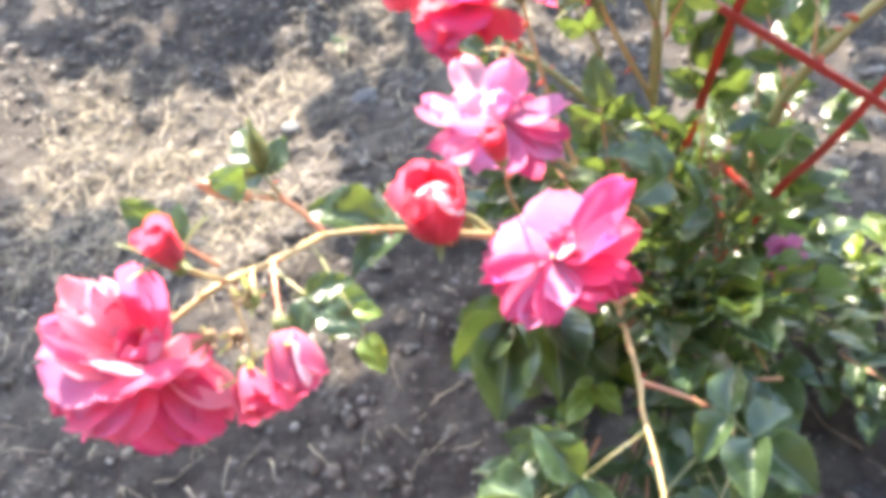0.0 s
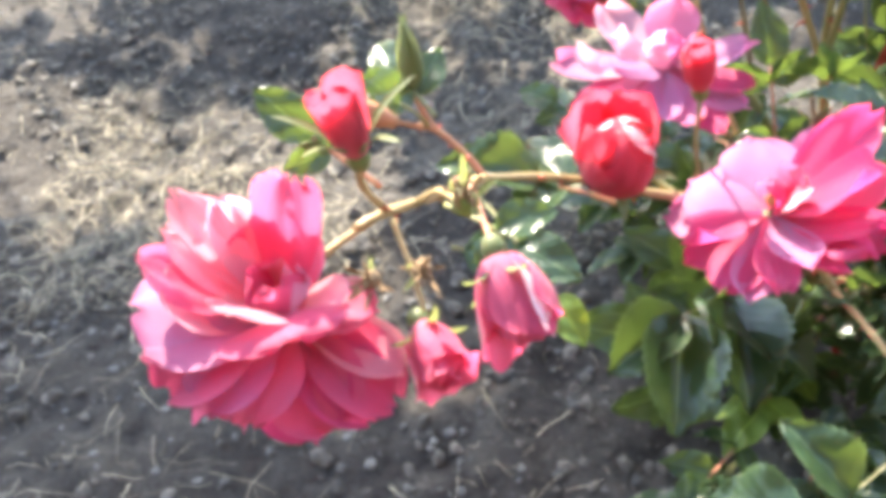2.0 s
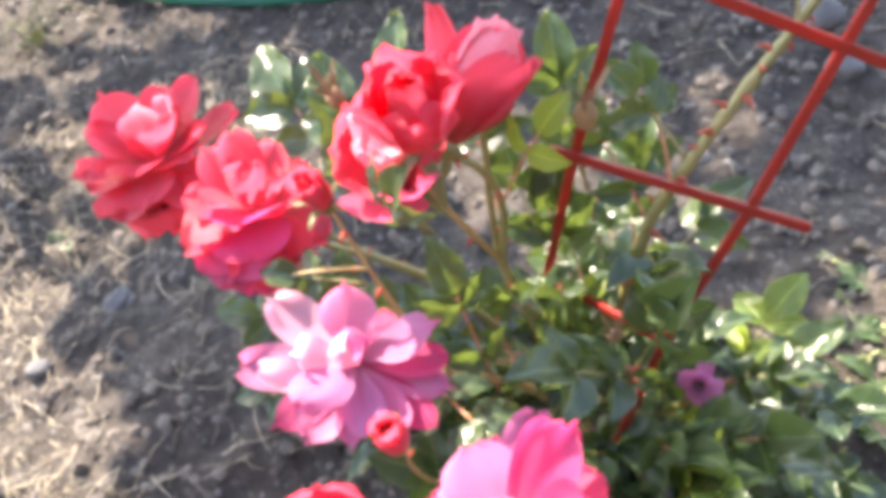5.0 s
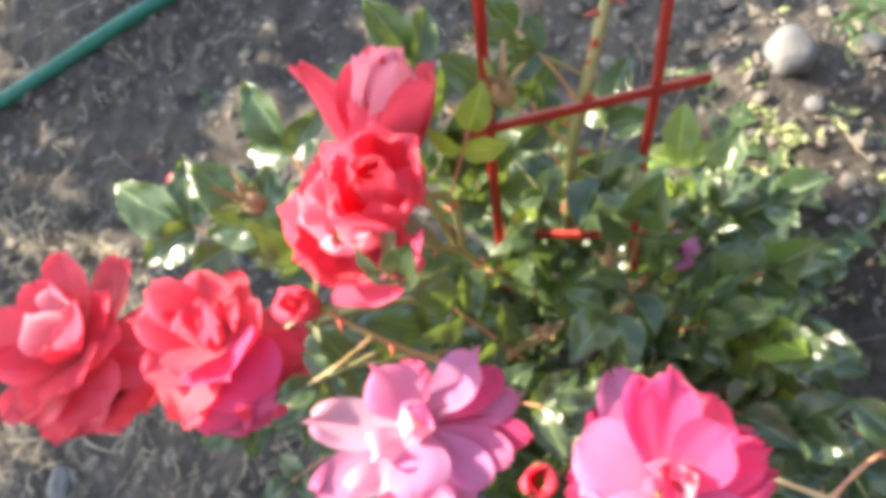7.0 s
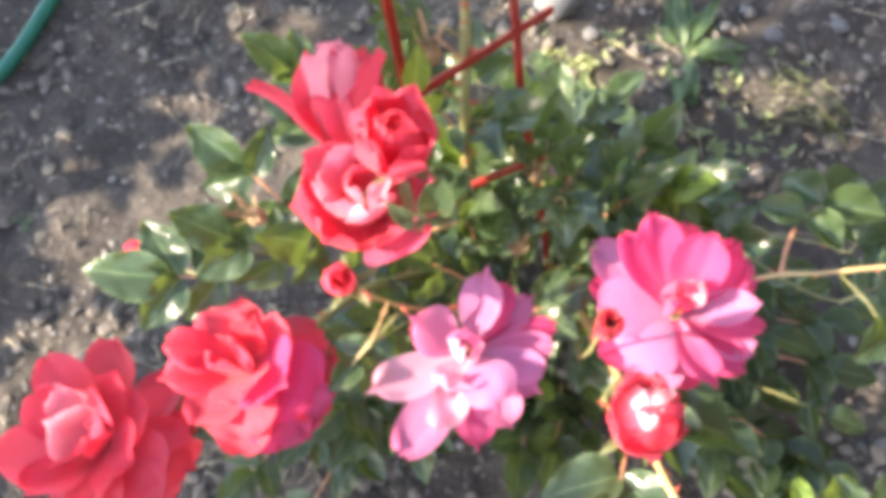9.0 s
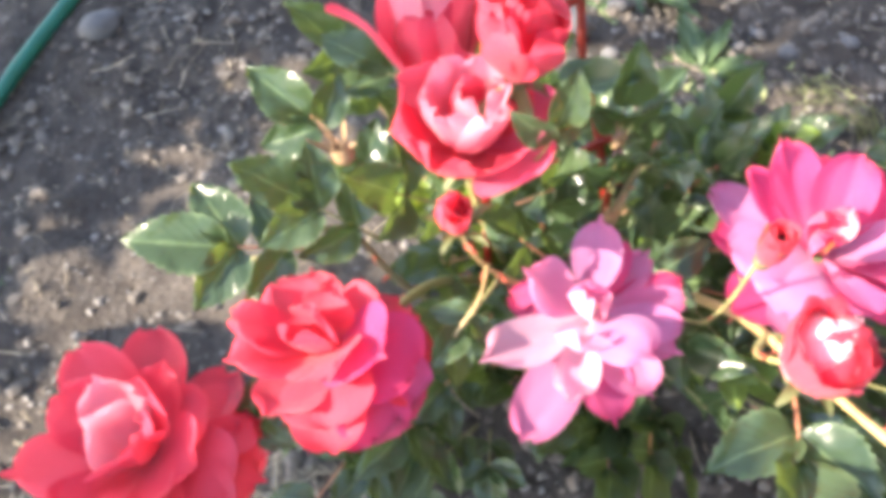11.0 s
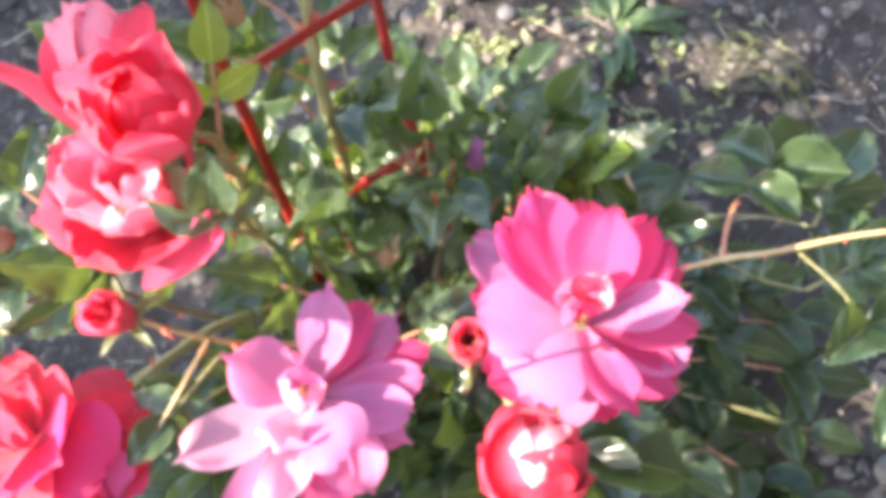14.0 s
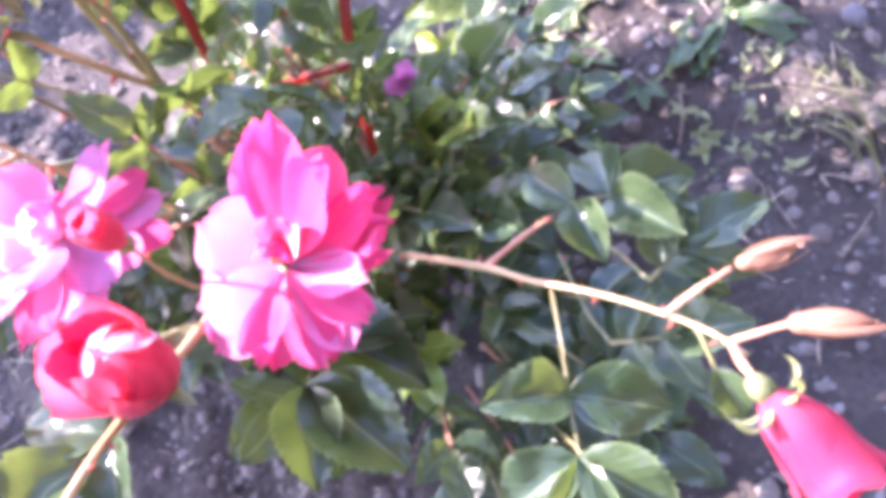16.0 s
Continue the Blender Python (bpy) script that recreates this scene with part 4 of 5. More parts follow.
petal(0.0420, -0.0270, -0.0020, 0.028, PETAL_PINK, frill=0.09)
petal(0.0150, 0.0010, 0.0210, 0.019, PETAL_SOFT, curl=-0.2, cup=0.7)
petal(0.0120, -0.0120, 0.0210, 0.017, PETAL_BLUSH_LIT, cup=0.6)
petal(0.0050, -0.0040, 0.0150, 0.013, PETAL_PINK, curl=-0.3, cup=0.6)
petal(0.0030, 0.0080, 0.0130, 0.014, PETAL_SOFT, curl=-0.3, cup=0.5)
# blush and white petals here paint the ones that catch the sun
petal = open_rose(bush, (-0.117, 0.296, 0.326), (0.0, -0.10, 1), "large full pink rose with drooping outer petals", 3, size=0.02)
petal(0.0105, 0.0190, 0.0410, 0.025, PETAL_SOFT, arch=0.02, cup=0.25, frill=0.07, blunt=9)
petal(0.0160, 0.0160, 0.0240, 0.022, PETAL_SOFT, arch=0.06, cup=0.4)
petal(-0.0060, 0.0180, 0.0240, 0.026, PETAL_SOFT, cup=0.4)
petal(-0.0230, 0.0170, 0.0400, 0.020, PETAL_BLUSH_LIT, arch=0.05, cup=0.6, curl=0.12, frill=0.09)
petal(-0.0120, 0.0200, 0.0330, 0.020, PETAL_WHITE_LIT, arch=0.05, cup=0.6, curl=0.1, frill=0.09)
petal(-0.0280, 0.0090, 0.0320, 0.020, PETAL_BLUSH_LIT, arch=0.08, cup=0.5, curl=0.1, frill=0.09)
petal(-0.0390, 0.0010, 0.0260, 0.023, PETAL_SOFT, arch=0.06, cup=0.45, frill=0.08)
petal(-0.0350, -0.0040, 0.0190, 0.030, PETAL_BLUSH_LIT, cup=0.3)
petal(-0.0460, -0.0070, 0.0130, 0.042, PETAL_LILAC, arch=-0.16, cup=-0.1)
petal(-0.0400, -0.0200, 0.0090, 0.036, PETAL_PALE, arch=-0.16, cup=-0.05)
petal(-0.0440, -0.0140, 0.0000, 0.030, PETAL_SOFT, arch=-0.1)
petal(-0.0370, -0.0270, -0.0060, 0.036, PETAL_SOFT, arch=-0.18)
petal(-0.0240, -0.0340, -0.0080, 0.034, PETAL_PALE, arch=-0.22, cup=0.12, frill=0.05)
petal(-0.0090, -0.0380, -0.0120, 0.034, PETAL_SOFT, arch=-0.22, cup=0.12, frill=0.05)
petal(0.0170, -0.0360, -0.0220, 0.034, PETAL_SOFT, arch=-0.2, cup=0.15, frill=0.05)
petal(0.0290, -0.0330, -0.0230, 0.030, PETAL_PINK, arch=-0.16, cup=0.15, frill=0.05)
petal(0.0380, -0.0270, -0.0220, 0.030, PETAL_SOFT, arch=-0.14, cup=0.2)
petal(0.0410, -0.0190, -0.0160, 0.022, PETAL_BLUSH_LIT, arch=-0.05, cup=0.4)
petal(0.0100, -0.0370, -0.0240, 0.034, PETAL_PINK, arch=-0.14)
petal(0.0080, -0.0280, 0.0130, 0.044, PETAL_SOFT, arch=-0.26, cup=-0.12)
petal(-0.0080, -0.0180, 0.0170, 0.032, PETAL_BLUSH_LIT, arch=-0.2, cup=0.0)
petal(0.0240, -0.0150, 0.0080, 0.030, PETAL_BLUSH_LIT, arch=-0.16, cup=0.2)
petal(0.0330, -0.0060, -0.0010, 0.024, PETAL_SOFT, arch=-0.05, cup=0.4)
petal(0.0040, 0.0060, 0.0160, 0.020, PETAL_BLUSH_LIT, cup=0.6)
petal(-0.0070, 0.0020, 0.0180, 0.020, PETAL_SOFT, cup=0.6)
petal(0.0140, -0.0020, 0.0130, 0.018, PETAL_WHITE_LIT, cup=0.6)
petal(0.0040, -0.0080, 0.0160, 0.020, PETAL_SOFT, cup=0.5)
petal = open_rose(bush, (0.0, 0.706, 0.278), (0.02, 0.22, 0.97), "full coral-red rose with layered petals", 4)
petal(0.0449, 0.0307, 0.0230, 0.036, PETAL_RED, cup=0.4)
petal(0.0244, 0.0326, 0.0249, 0.036, PETAL_RED, cup=0.4)
petal(-0.0156, 0.0442, 0.0250, 0.038, PETAL_RED, cup=0.3)
petal(0.0605, 0.0011, 0.0074, 0.038, PETAL_RED, cup=0.3)
petal(-0.0503, 0.0147, 0.0002, 0.036, PETAL_RED, frill=0.05)
petal(-0.0479, -0.0124, -0.0164, 0.038, PETAL_RED)
petal(-0.0248, -0.0366, -0.0284, 0.042, PETAL_RED, arch=-0.15)
petal(0.0090, -0.0460, -0.0334, 0.04, PETAL_RED, arch=-0.1)
petal(0.0432, -0.0310, -0.0154, 0.036, PETAL_RED)
petal(-0.0327, 0.0234, 0.0222, 0.034, PETAL_RED, cup=0.4)
petal(-0.0132, -0.0009, 0.0278, 0.04, PETAL_RED, arch=-0.1, cup=0.1)
petal(0.0242, -0.0047, 0.0283, 0.04, PETAL_RED, cup=0.4)
petal(-0.0123, -0.0301, 0.0144, 0.042, PETAL_RED, arch=-0.2)
petal(0.0165, -0.0318, 0.0092, 0.036, PETAL_RED, arch=-0.15)
petal(-0.0342, -0.0108, 0.0093, 0.034, PETAL_RED, arch=-0.15)
petal(0.0040, 0.0158, 0.0299, 0.032, PETAL_BLUSH_LIT, cup=0.5)
petal(0.0252, 0.0149, 0.0290, 0.03, PETAL_BLUSH_LIT, cup=0.5)
petal(0.0376, -0.0076, 0.0132, 0.03, PETAL_RED, cup=0.4)
petal(0.0012, -0.0122, 0.0298, 0.024, PETAL_RED, cup=0.5)
petal(-0.0359, -0.0287, -0.0139, 0.05, PETAL_RED, arch=-0.25, cup=0.1)
petal(-0.0087, -0.0460, -0.0217, 0.05, PETAL_RED, arch=-0.25, cup=0.1)
petal(-0.0446, -0.0066, -0.0003, 0.046, PETAL_RED, arch=-0.2, cup=0.1)
petal(0.0212, -0.0439, -0.0181, 0.046, PETAL_RED, arch=-0.2, cup=0.1)
petal(-0.0194, -0.0388, -0.0025, 0.046, PETAL_RED, arch=-0.25, cup=0.1)
petal = open_rose(bush, (0.046, 0.624, 0.280), (0.06, 0.16, 0.98), "full crimson-pink rose with drooping outer petals", 5)
petal(0.0028, 0.0398, 0.0258, 0.026, PETAL_RED, cup=0.5)
petal(0.0269, 0.0225, 0.0171, 0.03, PETAL_RED, cup=0.5)
petal(0.0363, 0.0049, 0.0075, 0.026, PETAL_RED, cup=0.4)
petal(0.0285, -0.0334, -0.0183, 0.036, PETAL_RED, frill=0.05)
petal(0.0051, -0.0430, -0.0265, 0.038, PETAL_RED, arch=-0.15)
petal(-0.0229, -0.0413, -0.0292, 0.044, PETAL_PINK, arch=-0.2)
petal(-0.0413, -0.0237, -0.0216, 0.042, PETAL_PINK, arch=-0.18)
petal(-0.0487, -0.0024, -0.0109, 0.038, PETAL_RED, arch=-0.1)
petal(-0.0375, 0.0230, 0.0075, 0.036, PETAL_RED)
petal(-0.0151, 0.0380, 0.0200, 0.03, PETAL_RED, cup=0.4)
petal(-0.0161, -0.0297, 0.0165, 0.046, PETAL_PINK, arch=-0.2)
petal(0.0092, -0.0297, 0.0119, 0.04, PETAL_RED, arch=-0.15)
petal(-0.0269, -0.0088, 0.0206, 0.038, PETAL_RED, arch=-0.15)
petal(0.0049, 0.0012, 0.0259, 0.034, PETAL_RED, cup=0.4, curl=0.1)
petal(0.0212, -0.0072, 0.0176, 0.03, PETAL_RED, cup=0.5)
petal(-0.0107, 0.0100, 0.0243, 0.03, PETAL_RED, cup=0.5)
petal(-0.0361, -0.0366, -0.0179, 0.052, PETAL_PINK, arch=-0.25, cup=0.1)
petal(-0.0078, -0.0488, -0.0212, 0.05, PETAL_RED, arch=-0.25, cup=0.1)
petal(-0.0430, -0.0041, 0.0022, 0.046, PETAL_RED, arch=-0.2, cup=0.1)
petal(-0.0184, -0.0422, 0.0003, 0.048, PETAL_PINK, arch=-0.25, cup=0.1)
petal = open_rose(bush, (0.1505, 0.5573, 0.327), (0.58, 0.1, 0.8), "half-open rose, coral red outside and pale pink within", 6, tips=(0.0, 0.0, 0.03))
petal(0.0240, 0.0400, 0.0480, 0.028, PETAL_RED, curl=0.15)
petal(0.0140, 0.0160, 0.0400, 0.046, PETAL_RED, cup=0.5, arch=0.14)
petal(0.0200, -0.0100, 0.0400, 0.044, PETAL_RED, cup=0.5, arch=0.14)
petal(0.0320, -0.0180, 0.0500, 0.036, PETAL_RED, cup=0.4, curl=0.1)
petal(0.0500, -0.0120, 0.0320, 0.038, PETAL_RED, cup=0.4, arch=0.14)
petal(0.0460, 0.0220, 0.0380, 0.042, PETAL_RED, cup=0.4, arch=0.14)
# pale heart, its colour lightened for sun shining into the cup
petal(0.0300, 0.0180, 0.0520, 0.03, PETAL_BLUSH_LIT, cup=0.5)
petal(0.0380, 0.0100, 0.0520, 0.032, PETAL_BLUSH_LIT, cup=0.5)
petal(0.0440, 0.0000, 0.0480, 0.034, PETAL_BLUSH_LIT, cup=0.5)
petal(0.0340, -0.0080, 0.0540, 0.03, PETAL_BLUSH_LIT, cup=0.5)
petal(0.0280, 0.0040, 0.0560, 0.028, PETAL_BLUSH_LIT, cup=0.6)
petal(0.0340, 0.0020, 0.0520, 0.02, PETAL_RED, cup=0.7)
petal(0.0400, 0.0060, 0.0460, 0.022, PETAL_RED, cup=0.7)
petal = open_rose(bush, (0.122, 0.523, 0.366), (-0.06, -0.18, 0.98), "half-open cup-shaped red rose", 8, tips=(0.0, 0.0, 0.03))
petal(-0.0080, -0.0224, 0.0288, 0.040, PETAL_RED, cup=0.7, arch=0.22)
petal(-0.0224, -0.0048, 0.0368, 0.034, PETAL_RED, cup=0.5, arch=0.2, curl=0.1)
petal(0.0160, -0.0128, 0.0368, 0.034, PETAL_RED, cup=0.5, arch=0.2, curl=0.1)
petal(-0.0032, 0.0096, 0.0464, 0.037, PETAL_RED, cup=0.5, arch=0.16, curl=0.08)
petal(0.0176, 0.0048, 0.0400, 0.029, PETAL_RED, cup=0.5, arch=0.2)
petal(-0.0144, 0.0080, 0.0432, 0.029, PETAL_RED, cup=0.5, arch=0.2)
petal(-0.0096, -0.0080, 0.0400, 0.027, PETAL_RED, cup=0.7, arch=0.16)
petal(0.0048, -0.0080, 0.0416, 0.027, PETAL_RED, cup=0.7, arch=0.16)
petal(0.0000, 0.0016, 0.0440, 0.024, PETAL_RED, cup=0.7, arch=0.12)
petal(-0.0032, -0.0032, 0.0400, 0.016, PETAL_RED, cup=0.8, arch=0.1)
petal = open_rose(bush, (0.118, 0.546, 0.328), (-0.1, -0.02, 0.99), "half-open coral-pink rose with a ruffled heart", 7, size=0.036)
petal(-0.0320, -0.0300, 0.0120, 0.048, PETAL_SOFT, arch=0.16, cup=0.3)
petal(-0.0100, -0.0420, 0.0280, 0.034, PETAL_SOFT, cup=0.4, arch=0.15)
petal(-0.0360, -0.0060, 0.0200, 0.042, PETAL_RED, cup=0.4, arch=0.2)
petal(-0.0300, 0.0180, 0.0220, 0.042, PETAL_RED, cup=0.4, arch=0.2)
petal(-0.0120, 0.0340, 0.0280, 0.036, PETAL_RED, cup=0.4, arch=0.18)
petal(0.0140, 0.0300, 0.0340, 0.036, PETAL_RED, cup=0.4, arch=0.18)
petal(0.0240, 0.0040, 0.0360, 0.038, PETAL_RED, cup=0.4, arch=0.18)
petal(0.0160, -0.0260, 0.0340, 0.036, PETAL_RED, cup=0.4, arch=0.18)
petal(-0.0200, 0.0100, 0.0380, 0.03, PETAL_BLUSH_LIT, cup=0.5, frill=0.06, arch=0.16)
petal(-0.0220, -0.0100, 0.0360, 0.03, PETAL_BLUSH_LIT, cup=0.5, frill=0.06, arch=0.16)
petal(-0.0040, 0.0200, 0.0420, 0.028, PETAL_BLUSH_LIT, cup=0.5, frill=0.06)
petal(0.0100, 0.0120, 0.0460, 0.028, PETAL_BLUSH_LIT, cup=0.5, frill=0.06)
petal(0.0100, -0.0080, 0.0460, 0.028, PETAL_BLUSH_LIT, cup=0.5, frill=0.06)
petal(-0.0060, -0.0180, 0.0420, 0.026, PETAL_BLUSH_LIT, cup=0.5, frill=0.06)
petal(-0.0080, 0.0040, 0.0400, 0.02, PETAL_BLUSH_LIT, cup=0.6)
petal(0.0000, 0.0020, 0.0440, 0.02, PETAL_RED, cup=0.6)
flower(bush, "rose_flower", (0.0162, 0.4105, 0.267), (-0.12, -0.30, 0.92), 0.044, "nodding_cup", PETAL_RED, label="nodding half-open red rose, its sunlit petals painted pale", seed=9)
flower(bush, "rose_flower", (-0.070, 0.288, 0.318), (0.30, -0.75, -0.15), 0.023, "tulip", PETAL_SOFT, 0, label="small withering pink rose", seed=10)
flower(bush, "rose_flower", (0.238, 0.446, 0.160), (-0.3, -0.3, 1), 0.013, "half", PETAL_LILAC, 0, label="small withered lilac rose among the leaves", seed=17)
# buds
flower(bush, "rose_bud", (0.116, 0.698, 0.286), (-0.2, 0.2, 1), 0.013, "bud", PETAL_RED, 0, label="tiny red bud", seed=18)
stem(bush, [(0.10, 0.65, 0.27), (0.11, 0.68, 0.272), (0.116, 0.697, 0.280)], 0.0012, 0.0009, STEM, 0, 32)
stem(bush, [(0.215, 0.47, 0.10), (0.232, 0.455, 0.13), (0.238, 0.447, 0.157)], 0.0022, 0.0015, STEM, 3, 33)
nodding_bud = flower(bush, "rose_bud", (-0.042, 0.284, 0.350), (0.20, -0.75, -0.50), 0.027, "cup", PETAL_SOFT, 0, label="nodding pink bud about to open", seed=11, sepal_bend=60)
bud_axis = Vector((0.20, -0.75, -0.50)).normalized()
bud_side = Vector((0.75, 0.30, 0.70))
bud_side = (bud_side - bud_axis * bud_side.dot(bud_axis)).normalized()
# extra petal whose pale colour stands for the sunlit side of the bud
part("petal", petal_mesh(0.029, 0.019, 54, -22, 0.016, 12, 0.02, PETAL_SUNLIT, random.Random(5), notch=0.0, point=0.08), nodding_bud,
     Matrix.Translation((-0.042, 0.284, 0.350)) @ Matrix((bud_side, bud_axis.cross(bud_side), bud_axis)).transposed().to_4x4(), "petal painted pale for the sun on the bud")
flower(bush, "rose_bud", (-0.079, 0.299, 0.384), (-0.05, -0.05, 1), 0.022, "bud", PETAL_RED, 0, label="small upright red bud with green sepals", seed=12, sepal_bend=40, sepal_len=1.1)
flower(bush, "rose_bud", (0.076, 0.556, 0.322), (-0.25, -0.1, 1), 0.027, "bud", PETAL_RED, 0, label="small upright red bud", seed=13, sepal_bend=70)
flower(bush, "rose_bud", (0.055, 0.424, 0.304), (-0.12, -0.10, 1), 0.025, "bud", PETAL_RED, 0, label="small red bud ringed by green sepals", seed=14, sepal_bend=-22, sepal_len=0.85, sepal_width=0.40)
flower(bush, "rose_bud", (0.093, 0.194, 0.256), (-0.35, -0.80, -0.42), 0.033, "tulip", PETAL_DEEP, 0, label="nodding pink bud with reflexed sepals", seed=15, sepal_bend=150)


def spent(at, normal, size, label, material=SEPAL, seed=0, closed=False):
    """A hip with dried sepals, its petals fallen; or, closed, a bud still wrapped in its sepals."""
    rnd = random.Random(seed)
    m = facing(at, normal)
    prof = [(0.12, -0.55), (0.32, -0.4), (0.45, -0.1), (0.42, 0.2), (0.28, 0.45), (0.2, 0.5)]
    if closed:
        prof = [(0.10, -0.6), (0.26, -0.45), (0.30, -0.2), (0.34, 0.1), (0.38, 0.4), (0.30, 0.9), (0.14, 1.3), (0.03, 1.55)]
    top = part("closed_bud" if closed else "rose_hip", mesh("hip", *turned([(r * size, z * size) for r, z in prof], 12), material), bush, m, label)
    for k in range(5):
        if closed:
            me = sepal_mesh(size * rnd.uniform(1.7, 2.5), size * 0.42, rnd.uniform(-62, -44), SEPAL if material is SEPAL else material)
            lift = Matrix.Translation((size * 0.12, 0, -size * 0.1))
        else:
            me = sepal_mesh(size * rnd.uniform(1.0, 1.7), size * 0.32, rnd.uniform(-30, 40), WITHERED if rnd.random() < 0.6 else SEPAL)
            lift = Matrix.Translation((size * 0.1, 0, size * 0.4))
        part("sepal", me, top, m @ Matrix.Rotation(radians(72 * k + rnd.uniform(-12, 12)), 4, "Z") @ lift)
    if not closed:
        for k in range(12):
            turn = Matrix.Rotation(rnd.uniform(0, 6.28), 4, "Z") @ Matrix.Rotation(radians(rnd.uniform(10, 55)), 4, "X")
            part("stamen", DEAD_STAMEN, top, m @ Matrix.Translation((0, 0, size * 0.42)) @ turn @ Matrix.Scale(rnd.uniform(0.6, 1.0), 4))
    return top


spent((-0.049, 0.285, 0.372), (0.1, -0.4, 0.9), 0.009, "round green rose hip", seed=1)
spent((-0.085, 0.300, 0.330), (-0.1, -0.6, 0.5), 0.0075, "withered rose head with brown stamens", WITHERED, seed=2)
spent((-0.066, 0.290, 0.342), (0.1, -0.6, 0.5), 0.0075, "withered rose head with brown stamens", WITHERED, seed=3)
spent((0.1240, 0.1890, 0.2492), (0.30, -0.92, 0.10), 0.0125, "closed reddish-tan bud with pointed sepals", BUD_TAN, seed=4, closed=True)
spent((0.1450, 0.2145, 0.2412), (0.63, -0.77, -0.05), 0.0105, "narrow reddish bud with pointed sepals", BUD_TAN, seed=5, closed=True)
spent((-0.070, 0.404, 0.341), (0.0, 0.15, 1), 0.0130, "closed green bud with pointed sepals", seed=9, closed=True)
spent((-0.084, 0.391, 0.332), (-0.80, 0.0, 0.45), 0.0125, "closed reddish-brown bud", STEM_RED, seed=10, closed=True)
spent((0.188, 0.463, 0.232), (-0.2, -0.2, 0.9), 0.009, "withered brown rose head", WITHERED, seed=11)
spent((0.106, 0.603, 0.345), (-0.2, 0.1, 0.9), 0.012, "withered brown rose head", WITHERED, seed=6)
spent((0.205, 0.515, 0.345), (0.05, 0.0, 1), 0.014, "tall dried brown bud", DRY, seed=7)
spent((0.135, 0.475, 0.235), (-0.2, -0.2, 0.9), 0.010, "withered brown rose head", WITHERED, seed=8)

# leaves: foot, end of the stalk, normal, leaflet length
leaf(bush, (0.11, 0.60, 0.27), (0.110, 0.628, 0.305), (-0.3, 0.2, 1), 0.040, 5, False, 0)
leaf(bush, (0.10, 0.63, 0.28), (0.090, 0.668, 0.305), (-0.4, 0.3, 1), 0.044, 5, False, 1)
leaf(bush, (0.13, 0.59, 0.28), (0.150, 0.625, 0.325), (-0.2, 0.4, 1), 0.036, 5, False, 2)
leaf(bush, (0.13, 0.56, 0.26), (0.108, 0.585, 0.31), (-0.5, 0.2, 1), 0.034, 5, False, 3)
leaf(bush, (0.17, 0.545, 0.28), (0.185, 0.525, 0.338), (-0.3, -0.5, 1), 0.026, 3, True, 4)
leaf(bush, (0.10, 0.52, 0.33), (0.100, 0.508, 0.355), (-0.6, -0.5, 0.6), 0.026, 3, False, 5)
leaf(bush, (0.25, 0.60, 0.22), (0.252, 0.626, 0.275), (-0.2, -0.3, 1), 0.040, 5, False, 6)
leaf(bush, (0.245, 0.512, 0.24), (0.235, 0.555, 0.29), (-0.1, -0.4, 1), 0.032, 5, False, 7)
leaf(bush, (0.255, 0.508, 0.272), (0.262, 0.545, 0.315), (0.0, -0.5, 1), 0.024, 3, False, 8)
leaf(bush, (0.322, 0.505, 0.352), (0.325, 0.53, 0.40), (0.2, -0.6, 0.8), 0.030, 3, True, 9)
leaf(bush, (0.25, 0.53, 0.20), (0.230, 0.482, 0.238), (-0.1, -0.2, 1), 0.040, 5, False, 10)
leaf(bush, (0.20, 0.47, 0.15), (0.215, 0.455, 0.236), (0.1, -0.2, 1), 0.038, 5, False, 11)
leaf(bush, (0.19, 0.45, 0.20), (0.146, 0.444, 0.258), (-0.1, -0.3, 1), 0.036, 5, False, 12)
leaf(bush, (0.18, 0.43, 0.14), (0.185, 0.395, 0.21), (0.0, -0.3, 1), 0.036, 5, False, 13)
ROOT, NODE, END = (0.1141, 0.2844, 0.2312), (0.0778, 0.2625, 0.2274), (0.0545, 0.2465, 0.2400)
large_leaf(bush, [ROOT, (0.095, 0.272, 0.232), NODE, END], [(NODE, (0.0585, 0.2860, 0.2460), (0.0, -0.25, 1)), (NODE, (0.0894, 0.2252, 0.2153), (-0.1, -0.3, 1)),
           (END, (0.0260, 0.2700, 0.2220), (0.0, -0.2, 1)), (END, (0.0500, 0.2070, 0.2300), (-0.2, -0.3, 1)), (END, (0.0220, 0.2310, 0.2150), (-0.2, -0.2, 1))], 3)
NODE, END = (0.075, 0.412, 0.172), (0.048, 0.398, 0.180)
large_leaf(bush, [(0.120, 0.432, 0.165), NODE, END], [(END, (0.034, 0.338, 0.160), (0.0, -0.5, 0.9)), (END, (0.006, 0.372, 0.172), (-0.2, -0.5, 0.9)),
           (NODE, (0.076, 0.350, 0.158), (0.1, -0.5, 0.9)), (NODE, (0.112, 0.366, 0.158), (0.2, -0.5, 0.9))], 8)
NODE, END = (0.160, 0.296, 0.219), (0.170, 0.283, 0.216)
large_leaf(bush, [(0.152, 0.303, 0.218), NODE, END], [(NODE, (0.169, 0.325, 0.222), (-0.35, 0.0, 0.93)), (NODE, (0.140, 0.274, 0.214), (-0.3, -0.1, 0.95)), (END, (0.198, 0.304, 0.208), (-0.2, 0.1, 0.95)),
           (END, (0.160, 0.247, 0.218), (-0.35, 0.0, 0.93)), (END, (0.197, 0.254, 0.208), (-0.2, 0.1, 0.95))], 5)
leaf(bush, (0.116, 0.226, 0.236), (0.106, 0.216, 0.225), (-0.2, -0.1, 1), 0.020, 1, False, 19)
